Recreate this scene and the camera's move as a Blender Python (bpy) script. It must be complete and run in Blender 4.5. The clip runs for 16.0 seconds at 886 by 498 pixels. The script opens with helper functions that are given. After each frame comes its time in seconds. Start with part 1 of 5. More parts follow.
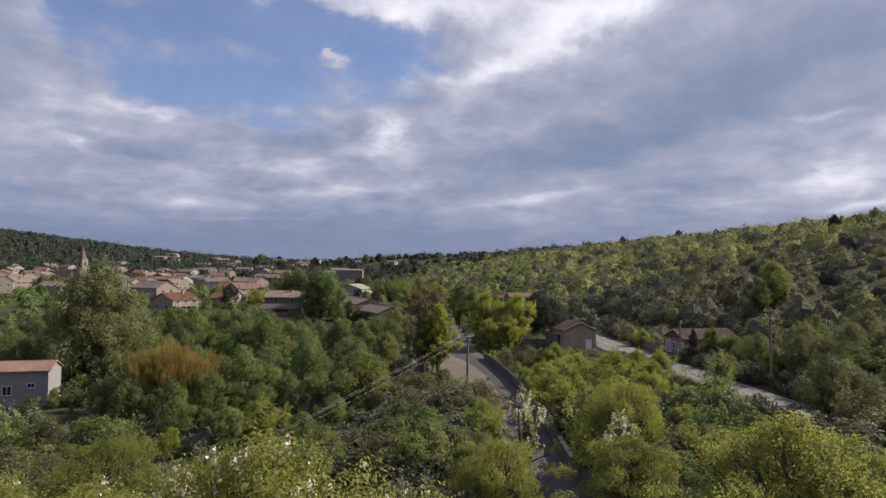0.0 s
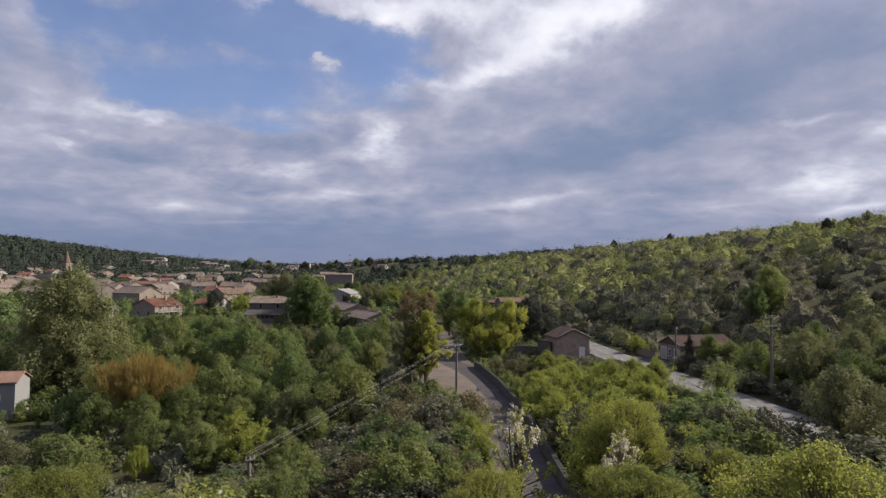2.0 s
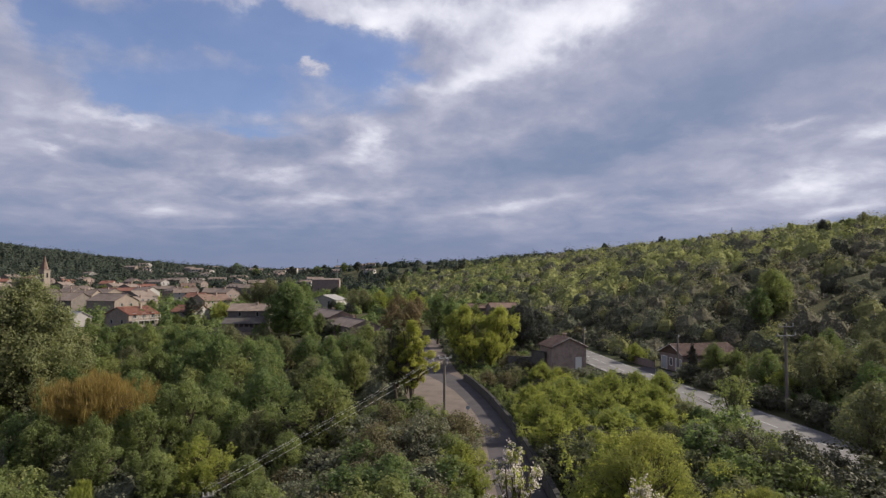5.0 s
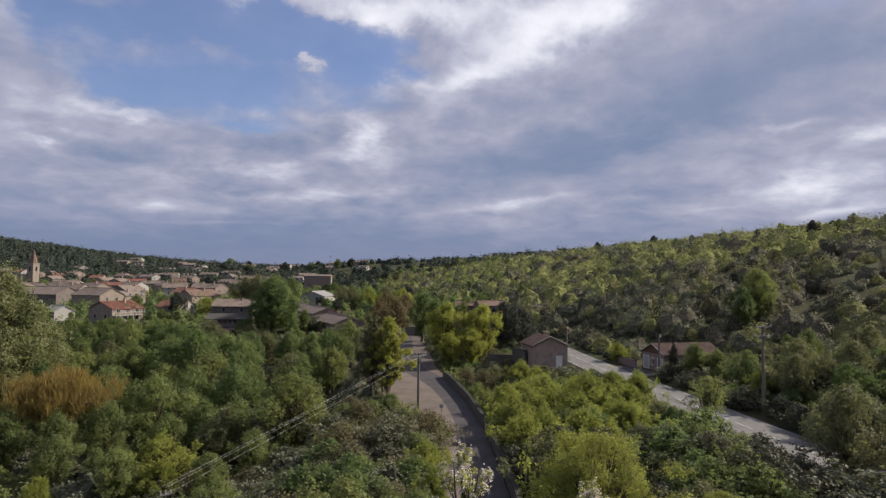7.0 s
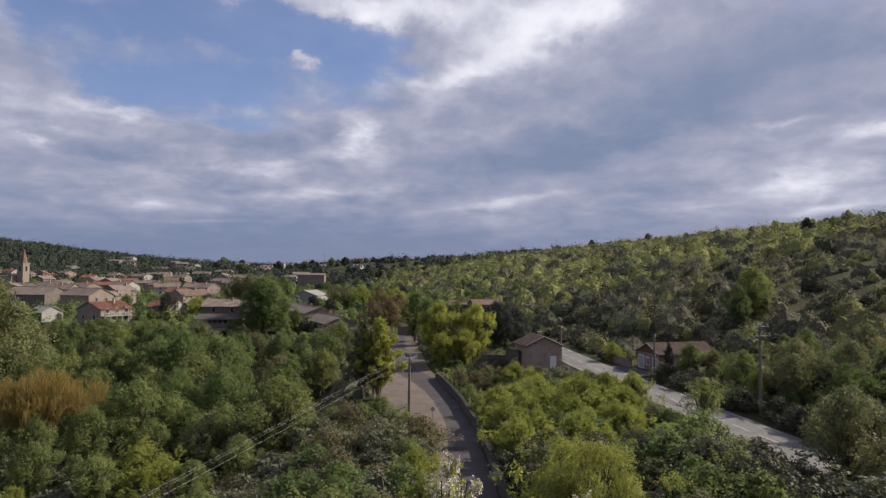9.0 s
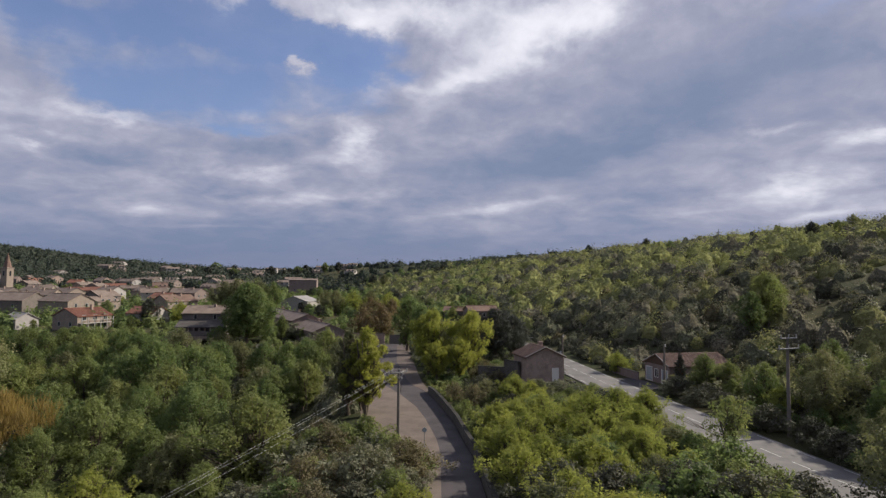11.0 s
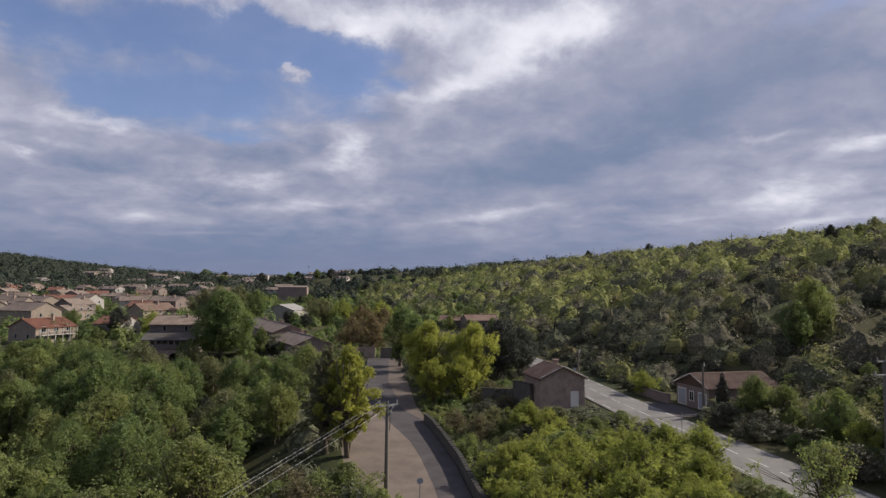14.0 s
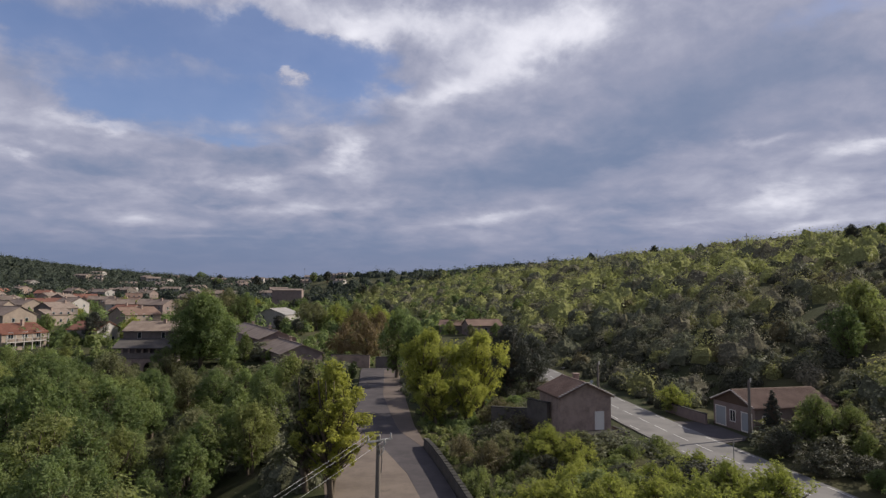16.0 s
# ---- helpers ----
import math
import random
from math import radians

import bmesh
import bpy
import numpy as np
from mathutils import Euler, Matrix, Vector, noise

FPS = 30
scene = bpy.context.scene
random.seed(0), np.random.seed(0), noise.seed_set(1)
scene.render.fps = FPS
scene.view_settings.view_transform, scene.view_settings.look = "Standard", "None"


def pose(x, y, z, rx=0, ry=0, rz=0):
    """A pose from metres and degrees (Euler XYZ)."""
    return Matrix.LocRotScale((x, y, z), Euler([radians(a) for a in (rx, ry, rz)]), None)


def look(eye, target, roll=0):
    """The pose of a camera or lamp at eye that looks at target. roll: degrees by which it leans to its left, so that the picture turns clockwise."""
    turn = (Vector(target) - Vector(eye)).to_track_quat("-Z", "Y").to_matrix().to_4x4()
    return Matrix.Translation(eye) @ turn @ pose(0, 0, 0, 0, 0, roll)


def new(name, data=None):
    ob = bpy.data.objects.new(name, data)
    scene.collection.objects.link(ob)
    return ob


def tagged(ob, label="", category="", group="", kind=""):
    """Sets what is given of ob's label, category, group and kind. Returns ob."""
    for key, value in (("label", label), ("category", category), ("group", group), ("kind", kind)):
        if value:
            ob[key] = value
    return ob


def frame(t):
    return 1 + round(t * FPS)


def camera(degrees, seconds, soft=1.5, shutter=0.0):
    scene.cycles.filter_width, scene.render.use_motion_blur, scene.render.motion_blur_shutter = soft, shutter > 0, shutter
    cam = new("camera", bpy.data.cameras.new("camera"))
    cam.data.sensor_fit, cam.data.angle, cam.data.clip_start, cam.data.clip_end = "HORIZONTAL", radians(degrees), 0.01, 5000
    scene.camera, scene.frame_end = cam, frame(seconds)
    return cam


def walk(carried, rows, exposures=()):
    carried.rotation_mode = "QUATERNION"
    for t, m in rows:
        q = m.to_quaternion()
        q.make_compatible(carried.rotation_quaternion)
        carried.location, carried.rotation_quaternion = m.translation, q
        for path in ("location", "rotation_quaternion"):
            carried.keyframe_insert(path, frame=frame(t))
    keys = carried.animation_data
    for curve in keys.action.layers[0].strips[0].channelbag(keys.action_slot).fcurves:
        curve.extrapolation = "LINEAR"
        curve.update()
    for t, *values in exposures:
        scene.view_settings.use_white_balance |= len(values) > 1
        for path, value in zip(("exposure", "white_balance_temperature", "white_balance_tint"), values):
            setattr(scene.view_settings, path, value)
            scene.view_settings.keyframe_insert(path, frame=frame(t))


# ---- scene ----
# ---- camera ----
cam = camera(71.2, 16.0, 1.35)
PATH = [
    (0, (-0.438, 5.805, 16.738), (-0.508, 7.802, 16.819), 0.5),
    (0.5, (-0.384, 6.268, 16.747), (-0.446, 8.265, 16.827), 0.5),
    (1, (-0.271, 7.195, 16.859), (-0.326, 9.192, 16.942), 0.4),
    (1.5, (-0.109, 8.434, 17.012), (-0.157, 10.432, 17.1), 0.4),
    (2, (-0.073, 9.645, 17.048), (-0.115, 11.642, 17.141), 0.4),
    (2.5, (-0.092, 11.032, 17.141), (-0.126, 13.029, 17.238), 0.4),
    (3, (-0.047, 12.575, 17.221), (-0.075, 14.572, 17.321), 0.4),
    (3.5, (-0.034, 14.135, 17.344), (-0.057, 16.132, 17.45), 0.4),
    (6, (1.064, 17.378, 17.477), (1.064, 19.376, 17.582), -0.0),
    (6.5, (2.234, 17.6, 17.416), (2.238, 19.598, 17.518), 0.3),
    (7, (2.797, 17.875, 17.38), (2.802, 19.872, 17.478), 0.6),
    (7.5, (3.029, 17.962, 17.448), (3.037, 19.959, 17.544), 0.6),
    (8, (3.051, 18.113, 17.481), (3.063, 20.111, 17.575), 0.5),
    (8.5, (3.158, 18.587, 17.491), (3.174, 20.585, 17.583), 0.5),
    (9, (3.266, 19.573, 17.626), (3.288, 21.571, 17.718), 0.4),
    (11.5, (3.589, 29.168, 17.677), (3.631, 31.164, 17.791), 0.4),
    (12, (3.612, 31.382, 17.764), (3.657, 33.378, 17.881), 0.3),
    (12.5, (3.579, 34.061, 17.779), (3.626, 36.057, 17.9), 0.4),
    (13, (3.474, 36.417, 17.784), (3.524, 38.412, 17.909), 0.3),
    (13.5, (3.429, 39.011, 17.818), (3.482, 41.006, 17.946), 0.3),
    (14, (3.3, 41.688, 17.754), (3.356, 43.683, 17.886), 0.4),
    (14.5, (3.272, 44.464, 17.76), (3.329, 46.459, 17.894), 0.4),
    (15, (3.185, 47.275, 17.78), (3.244, 49.269, 17.916), 0.3),
    (15.5, (3.074, 50.075, 17.764), (3.135, 52.069, 17.902), 0.4),
    (16, (3.072, 53.053, 17.782), (3.134, 55.047, 17.924), 0.4),
]
walk(cam, [(t, look(eye, target, roll)) for t, eye, target, roll in PATH], [(0, 0.50), (7, 0.44), (12, 0.37), (16, 0.32)])
rng = np.random.default_rng(7)


# ---- node helpers ----
class Nodes:
    """Small wrapper to write node trees in few lines."""

    def __init__(self, tree):
        self.t = tree
        tree.nodes.clear()

    def n(self, kind, **props):
        node = self.t.nodes.new(kind)
        for k, v in props.items():
            if k == "op":
                node.operation = v
            elif k == "blend":
                node.blend_type = v
            elif k == "dtype":
                node.data_type = v
        return node

    def put(self, sock, v):
        if isinstance(v, bpy.types.NodeSocket):
            self.t.links.new(v, sock)
        else:
            sock.default_value = v

    def math(self, op, a, b=0.0, c=0.0, clamp=False):
        m = self.n("ShaderNodeMath", op=op)
        m.use_clamp = clamp
        self.put(m.inputs[0], a), self.put(m.inputs[1], b), self.put(m.inputs[2], c)
        return m.outputs[0]

    def noise(self, vec, scale, detail=4.0, rough=0.55, dist=0.0):
        m = self.n("ShaderNodeTexNoise")
        if vec is not None:
            self.put(m.inputs["Vector"], vec)
        self.put(m.inputs["Scale"], scale), self.put(m.inputs["Detail"], detail)
        self.put(m.inputs["Roughness"], rough), self.put(m.inputs["Distortion"], dist)
        return m.outputs["Fac"]

    def ramp(self, v, lo, hi):
        m = self.n("ShaderNodeMapRange")
        m.interpolation_type = "SMOOTHSTEP"
        self.put(m.inputs[0], v), self.put(m.inputs[1], lo), self.put(m.inputs[2], hi)
        return m.outputs[0]

    def mix(self, fac, a, b, blend="MIX"):
        m = self.n("ShaderNodeMix", dtype="RGBA", blend=blend)
        self.put(m.inputs[0], fac)
        self.put(m.inputs[6], a if isinstance(a, bpy.types.NodeSocket) else (*a, 1))
        self.put(m.inputs[7], b if isinstance(b, bpy.types.NodeSocket) else (*b, 1))
        return m.outputs[2]


# ---- world: broken cloud over a blue sky, sun from the side ----
SUN_AZ, SUN_EL = radians(72), radians(34)
world = bpy.data.worlds.new("world")
scene.world = world
world.use_nodes = True
w = Nodes(world.node_tree)
sky = w.n("ShaderNodeTexSky")
sky.sky_type, sky.sun_disc = "NISHITA", False
sky.sun_elevation, sky.sun_rotation = SUN_EL, SUN_AZ
geo = w.n("ShaderNodeTexCoord").outputs["Generated"]
sep = w.n("ShaderNodeSeparateXYZ")
w.put(sep.inputs[0], geo)
dx, dy, dz = sep.outputs
azim = w.math("ARCTAN2", dx, dy)
elev = w.math("ARCSINE", dz)


def blob(az, el, ra, re, slope=0.0):
    """A soft patch of the sky at a bearing and height, in degrees; slope tilts it up to the right."""
    da = w.math("SUBTRACT", azim, radians(az))
    de = w.math("SUBTRACT", elev, radians(el))
    if slope:
        de = w.math("MULTIPLY_ADD", da, -slope, de)
    a, e = w.math("DIVIDE", da, radians(ra)), w.math("DIVIDE", de, radians(re))
    return w.math("EXPONENT", w.math("MULTIPLY", w.math("ADD", w.math("MULTIPLY", a, a), w.math("MULTIPLY", e, e)), -1.0))


def total(terms):
    s = 0.0
    for k, *place in terms:
        s = w.math("MULTIPLY_ADD", blob(*place), k, s)
    return s


# openings to the blue, veils over them, lit banks and grey undersides: strength, bearing, height, two radii, tilt
OPEN = [(0.55, -23.8, 18.6, 12.4, 4.1), (0.35, -11.4, 19.8, 6.8, 2.5), (0.95, -20.3, 22.4, 7.3, 2.1), (0.8, -24.2, 15.6, 9.3, 1.8), (0.85, -14.4, 20.8, 4.6, 2.0), (0.75, -7.3, 18.9, 4.2, 1.9), (0.5, -17.8, 13.2, 2.9, 0.7), (0.45, -30.2, 20.7, 5.9, 1.6), (0.5, -34.4, 19.5, 2.2, 2.0), (0.35, -4.1, 21.1, 3.2, 0.8), (0.3, 34.1, 21.7, 4.9, 1.2), (0.25, -9.3, 15.9, 3.6, 0.9)]
VEIL = [(0.35, -23.0, 20.5, 3.2, 1.0, -0.35), (0.55, -33.5, 14.7, 3.4, 2.5), (0.45, 13.2, 22.3, 6.9, 2.7), (0.4, 3.9, 21.8, 6.3, 2.3), (0.95, -12.4, 18.7, 1.0, 0.6), (0.5, -9.4, 23.4, 4.2, 1.1), (0.25, -26.9, 19.7, 1.7, 1.3)]
BRIGHT_HIGH = [(0.46, -0.9, 24.2, 11.1, 1.8), (0.38, 8.1, 21.2, 7.7, 2.3, 0.25), (0.33, 14.7, 22.8, 4.9, 2.0), (0.22, -6.2, 22.7, 3.2, 1.0), (0.18, 4.4, 18.8, 5.8, 1.1, 0.2), (0.16, -4.1, 17.5, 3.2, 0.7), (0.22, -12.4, 18.7, 0.9, 0.6)]
BRIGHT_LOW = [(0.24, -26.6, 13.5, 3.9, 0.4, -0.05), (0.42, -7.2, 12.7, 2.2, 1.2, -0.3), (0.16, -11.3, 14.1, 3.6, 0.8, 0.2), (0.3, -16.7, 9.6, 3.2, 0.6), (0.12, -23.6, 8.7, 5.0, 0.6), (0.24, -11.3, 7.6, 7.7, 0.5, 0.06), (0.24, 6.4, 7.0, 4.6, 0.3, 0.1), (0.2, -24.5, 5.9, 4.9, 0.4), (0.4, 30.7, 8.1, 3.9, 1.0, 0.06), (0.4, 35.6, 11.4, 3.1, 0.7), (0.22, 29.2, 12.6, 2.8, 0.4, 0.08), (0.28, 33.3, 5.5, 4.6, 0.4, 0.05), (0.14, 23.0, 6.2, 3.5, 0.4, 0.1), (0.12, -31.9, 11.1, 4.3, 0.4)]
BRIGHT_MISC = [(0.12, 31.0, 6.9, 6.8, 2.7), (0.18, -6.8, 21.7, 6.4, 2.5), (0.1, -32.9, 8.0, 2.7, 0.6), (0.1, 5.4, 4.6, 2.6, 1.6), (0.14, -20.4, 4.8, 4.2, 0.2), (0.13, -33.4, 13.1, 3.0, 0.6), (0.22, -33.0, 10.2, 0.7, 0.3), (0.12, 16.0, 7.2, 2.9, 0.4)]
DARK = [(-0.24, 24.6, 16.1, 10.0, 2.7, 0.12), (-0.08, 32.1, 18.4, 6.4, 2.4), (-0.26, 7.5, 10.7, 10.5, 2.1, 0.25), (-0.14, 18.0, 12.5, 6.9, 1.3, 0.2), (-0.13, -18.2, 11.7, 5.4, 0.7), (-0.1, -30.3, 7.1, 4.5, 0.4), (-0.14, -18.1, 7.8, 2.4, 0.3), (-0.12, -11.3, 10.6, 3.1, 0.5), (-0.14, 1.2, 3.5, 39.1, 2.2), (-0.2, -25.7, 2.9, 20.1, 2.1), (-0.09, -28.7, 9.7, 5.1, 0.4), (-0.1, 18.0, 8.1, 6.0, 0.6)]

dome = w.n("ShaderNodeCombineXYZ")
w.put(dome.inputs[0], azim), w.put(dome.inputs[1], w.math("MULTIPLY", w.math("LOGARITHM", w.math("ADD", w.math("MAXIMUM", elev, 0.0), 0.12), math.e), 0.66)), w.put(dome.inputs[2], w.math("MULTIPLY", elev, 0.5))
vault = dome.outputs[0]
bend_a, bend_e = w.noise(vault, 5.0, 6, 0.6), w.noise(vault, 7.0, 7, 0.62, 0.2)
true_azim, true_elev = azim, elev
high_up = w.ramp(elev, radians(2), radians(18))
azim = w.math("MULTIPLY_ADD", w.math("SUBTRACT", bend_a, 0.5), w.math("MULTIPLY_ADD", high_up, 0.10, 0.20), true_azim)
elev = w.math("MULTIPLY_ADD", w.math("SUBTRACT", bend_e, 0.5), w.math("MULTIPLY_ADD", high_up, 0.085, 0.025), true_elev)
big = w.noise(vault, 4.2, 4, 0.5)
fine = w.noise(vault, 11.0, 7, 0.52, 0.3)
wisp = w.noise(vault, 27.0, 6, 0.55, 0.4)
grain = w.math("ADD", w.math("MULTIPLY", w.math("SUBTRACT", fine, 0.5), 0.68), w.math("ADD", w.math("MULTIPLY", w.math("SUBTRACT", wisp, 0.5), 0.24), w.math("MULTIPLY", w.math("SUBTRACT", big, 0.5), 0.35)))
opened = w.math("SUBTRACT", total(OPEN), total(VEIL))
cover = w.ramp(w.math("MULTIPLY_ADD", grain, -0.9, opened), 0.80, 0.08)
cover = w.math("MULTIPLY_ADD", cover, 0.84, 0.16)
bright = w.math("ADD", w.math("ADD", total(BRIGHT_HIGH), total(BRIGHT_LOW)), w.math("ADD", total(BRIGHT_MISC), total(DARK)))
calm = w.math("SUBTRACT", 1.0, total([(0.85, 25, 17, 12, 5), (0.6, 9, 10.5, 10, 2.6), (0.7, 0, 2.0, 90, 2.6), (0.3, -25, 19, 12, 4)]), clamp=True)
lit = w.math("ADD", w.math("MULTIPLY_ADD", grain, w.math("MULTIPLY_ADD", calm, 0.95, 0.10), w.math("MULTIPLY", bright, 0.86)), 0.34, clamp=True)
azim, elev = true_azim, true_elev
cloud = w.mix(w.ramp(lit, 0.02, 0.42), (0.150, 0.192, 0.298), (0.265, 0.278, 0.372))
cloud = w.mix(w.ramp(lit, 0.28, 1.05), cloud, (0.72, 0.715, 0.78))
haze = w.ramp(elev, radians(6), radians(0))
cloud = w.mix(w.math("MULTIPLY", haze, 0.75), cloud, (0.136, 0.166, 0.262))
blue = w.mix(1.0, sky.outputs[0], (0.078, 0.080, 0.100), "MULTIPLY")
colour = w.mix(cover, blue, cloud)
bg = w.n("ShaderNodeBackground")
w.put(bg.inputs[0], colour), w.put(bg.inputs[1], 1.0)
w.put(w.n("ShaderNodeOutputWorld").inputs[0], bg.outputs[0])

sun = new("sun", bpy.data.lights.new("sun", "SUN"))
sun.data.energy, sun.data.angle, sun.data.color = 4.8, radians(0.6), (1.0, 0.90, 0.76)
SUN_DIR = Vector((math.sin(SUN_AZ) * math.cos(SUN_EL), math.cos(SUN_AZ) * math.cos(SUN_EL), math.sin(SUN_EL)))
sun.matrix_world = look(SUN_DIR * 50, (0, 0, 0))


# ---- materials ----
def material(name, build):
    m = bpy.data.materials.new(name)
    m.use_nodes = True
    k = Nodes(m.node_tree)
    out = k.n("ShaderNodeOutputMaterial")
    k.put(out.inputs[0], build(k))
    return m


def surface(k, colour, rough=0.8, bump=None, strength=0.3, dist=0.02, metal=0.0, spec=0.3):
    b = k.n("ShaderNodeBsdfPrincipled")
    k.put(b.inputs["Base Color"], colour if isinstance(colour, bpy.types.NodeSocket) else (*colour, 1))
    k.put(b.inputs["Roughness"], rough), k.put(b.inputs["Metallic"], metal), k.put(b.inputs["Specular IOR Level"], spec)
    if bump is not None:
        u = k.n("ShaderNodeBump")
        k.put(u.inputs["Strength"], strength), k.put(u.inputs["Distance"], dist), k.put(u.inputs["Height"], bump)
        k.put(b.inputs["Normal"], u.outputs[0])
    return b.outputs[0]


def where(k):
    return k.n("ShaderNodeNewGeometry").outputs["Position"]


LEAF_TONES = []


def leaf_material(name, dark, light, glow, through_part=0.45, clump=0.3, each=0.3):
    """Leaves: every leaf, clump and tree differs a little; light shines through."""
    dark, light, glow = [(c[0] * 1.09, c[1], c[2] * 1.20) for c in (dark, light, glow)]
    def build(k):
        isl = k.n("ShaderNodeNewGeometry").outputs["Random Per Island"]
        own = k.n("ShaderNodeObjectInfo").outputs["Random"]
        patch = k.ramp(k.noise(where(k), clump, 2), 0.36, 0.64)
        tone = k.math("MULTIPLY_ADD", patch, 0.7 - each, k.math("MULTIPLY_ADD", k.math("SUBTRACT", own, 0.15), 0.5, k.math("MULTIPLY", isl, each)))
        col = k.mix(tone, dark, light)
        other = k.ramp(k.noise(where(k), clump * 0.37, 2), 0.5, 0.66)
        col = k.mix(k.math("MULTIPLY", other, 0.5), col, glow)
        p = surface(k, col, 0.6, spec=0.2)
        tr = k.n("ShaderNodeBsdfTranslucent")
        k.put(tr.inputs[0], k.mix(1.0, col, (1.2, 1.25, 0.95), "MULTIPLY"))
        mx = k.n("ShaderNodeMixShader")
        k.put(mx.inputs[0], through_part), k.put(mx.inputs[1], p), k.put(mx.inputs[2], tr.outputs[0])
        return mx.outputs[0]
    made = material(name, build)
    LEAF_TONES.append((made, dark, light))
    return made


LEAF_MID = leaf_material("leaf_mid_green", (0.07, 0.112, 0.04), (0.178, 0.244, 0.078), (0.21, 0.245, 0.078), 0.5)
LEAF_LIVELY = leaf_material("leaf_lively_green", (0.1, 0.142, 0.046), (0.216, 0.266, 0.084), (0.24, 0.266, 0.084), 0.5)
LEAF_FRESH = leaf_material("leaf_fresh_yellow_green", (0.168, 0.21, 0.048), (0.3, 0.345, 0.082), (0.325, 0.355, 0.08), 0.62)
LEAF_POPLAR = leaf_material("leaf_bright_yellow_green", (0.200, 0.235, 0.050), (0.345, 0.382, 0.086), (0.37, 0.39, 0.085), 0.64)
LEAF_ACACIA = leaf_material("leaf_acacia", (0.142, 0.174, 0.044), (0.258, 0.288, 0.07), (0.28, 0.295, 0.07), 0.6, 0.6, 0.2)
LEAF_OLIVE = leaf_material("leaf_olive", (0.094, 0.113, 0.052), (0.188, 0.207, 0.090), (0.205, 0.20, 0.09))
LEAF_PALE = leaf_material("leaf_pale_grey_green", (0.106, 0.134, 0.056), (0.215, 0.246, 0.1), (0.235, 0.246, 0.1))
LEAF_DARK = leaf_material("leaf_dark_evergreen", (0.034, 0.042, 0.032), (0.066, 0.08, 0.054), (0.06, 0.066, 0.046), 0.2)
LEAF_ORANGE = leaf_material("twigs_orange", (0.175, 0.138, 0.042), (0.295, 0.238, 0.068), (0.28, 0.235, 0.068), 0.4)
LEAF_BROWN = leaf_material("leaf_russet", (0.11, 0.094, 0.046), (0.19, 0.158, 0.076), (0.165, 0.138, 0.066), 0.4)
HILL_DARK = leaf_material("hill_leaf_dark", (0.052, 0.06, 0.036), (0.09, 0.1, 0.056), (0.086, 0.09, 0.052), 0.2, 0.16, 0.15)
HILL_GREEN = leaf_material("hill_leaf_green", (0.0966, 0.112, 0.066), (0.1680, 0.19, 0.104), (0.1806, 0.19, 0.1), 0.3, 0.16, 0.15)
HILL_OLIVE = leaf_material("hill_leaf_olive", (0.1134, 0.12, 0.076), (0.1953, 0.198, 0.116), (0.2100, 0.2, 0.116), 0.3, 0.16, 0.15)
HILL_LIGHT = leaf_material("hill_leaf_yellow_green", (0.16, 0.182, 0.068), (0.258, 0.28, 0.102), (0.28, 0.285, 0.1), 0.4, 0.16, 0.15)
HILL_BROWN = leaf_material("hill_leaf_brown", (0.098, 0.096, 0.046), (0.17, 0.162, 0.076), (0.165, 0.15, 0.072), 0.3, 0.16, 0.15)
HILL_YOUNG = leaf_material("hill_leaf_young", (0.205, 0.24, 0.082), (0.31, 0.35, 0.118), (0.33, 0.352, 0.118), 0.4, 0.16, 0.15)
LEAF_FAR = leaf_material("leaf_far_wood", (0.032, 0.046, 0.034), (0.064, 0.084, 0.052), (0.06, 0.074, 0.046), 0.3, 0.06)
BLOSSOM = leaf_material("blossom_white", (0.5, 0.48, 0.36), (0.75, 0.73, 0.62), (0.6, 0.58, 0.42), 0.3)


def bark_build(k):
    n = k.noise(where(k), 9, 5)
    return surface(k, k.mix(n, (0.05, 0.04, 0.03), (0.16, 0.13, 0.10)), 0.9, n, 0.5, 0.03)


BARK = material("bark", bark_build)


def shaded_core_material(name, dark, light):
    """The dense inner twigs and leaves of a bush: leaf colour darkened for inner shade."""
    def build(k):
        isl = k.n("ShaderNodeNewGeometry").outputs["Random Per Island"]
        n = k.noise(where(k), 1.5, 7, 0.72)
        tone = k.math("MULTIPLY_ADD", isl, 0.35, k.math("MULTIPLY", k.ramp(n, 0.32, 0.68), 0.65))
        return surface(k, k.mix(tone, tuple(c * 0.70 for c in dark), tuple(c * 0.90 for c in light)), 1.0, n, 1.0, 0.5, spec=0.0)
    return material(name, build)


# each leaf colour gets a darker copy, painted shade for the insides of bushes
SHADED_CORE = {}
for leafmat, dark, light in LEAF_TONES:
    SHADED_CORE[leafmat] = shaded_core_material(leafmat.name + "_shaded_core", dark, light)


def ground_build(k):
    p = where(k)
    a, b, c = k.noise(p, 0.05, 5), k.noise(p, 0.5, 5), k.noise(p, 6, 4)
    col = k.mix(k.ramp(a, 0.4, 0.62), (0.040, 0.046, 0.022), (0.082, 0.076, 0.040))
    col = k.mix(k.math("MULTIPLY", k.ramp(b, 0.52, 0.7), 0.6), col, (0.10, 0.08, 0.05))
    col = k.mix(k.math("MULTIPLY", c, 0.6), col, (0.026, 0.035, 0.015))
    return surface(k, col, 0.95, c, 0.6, 0.15, spec=0.1)


GROUND = material("rough_grassland", ground_build)


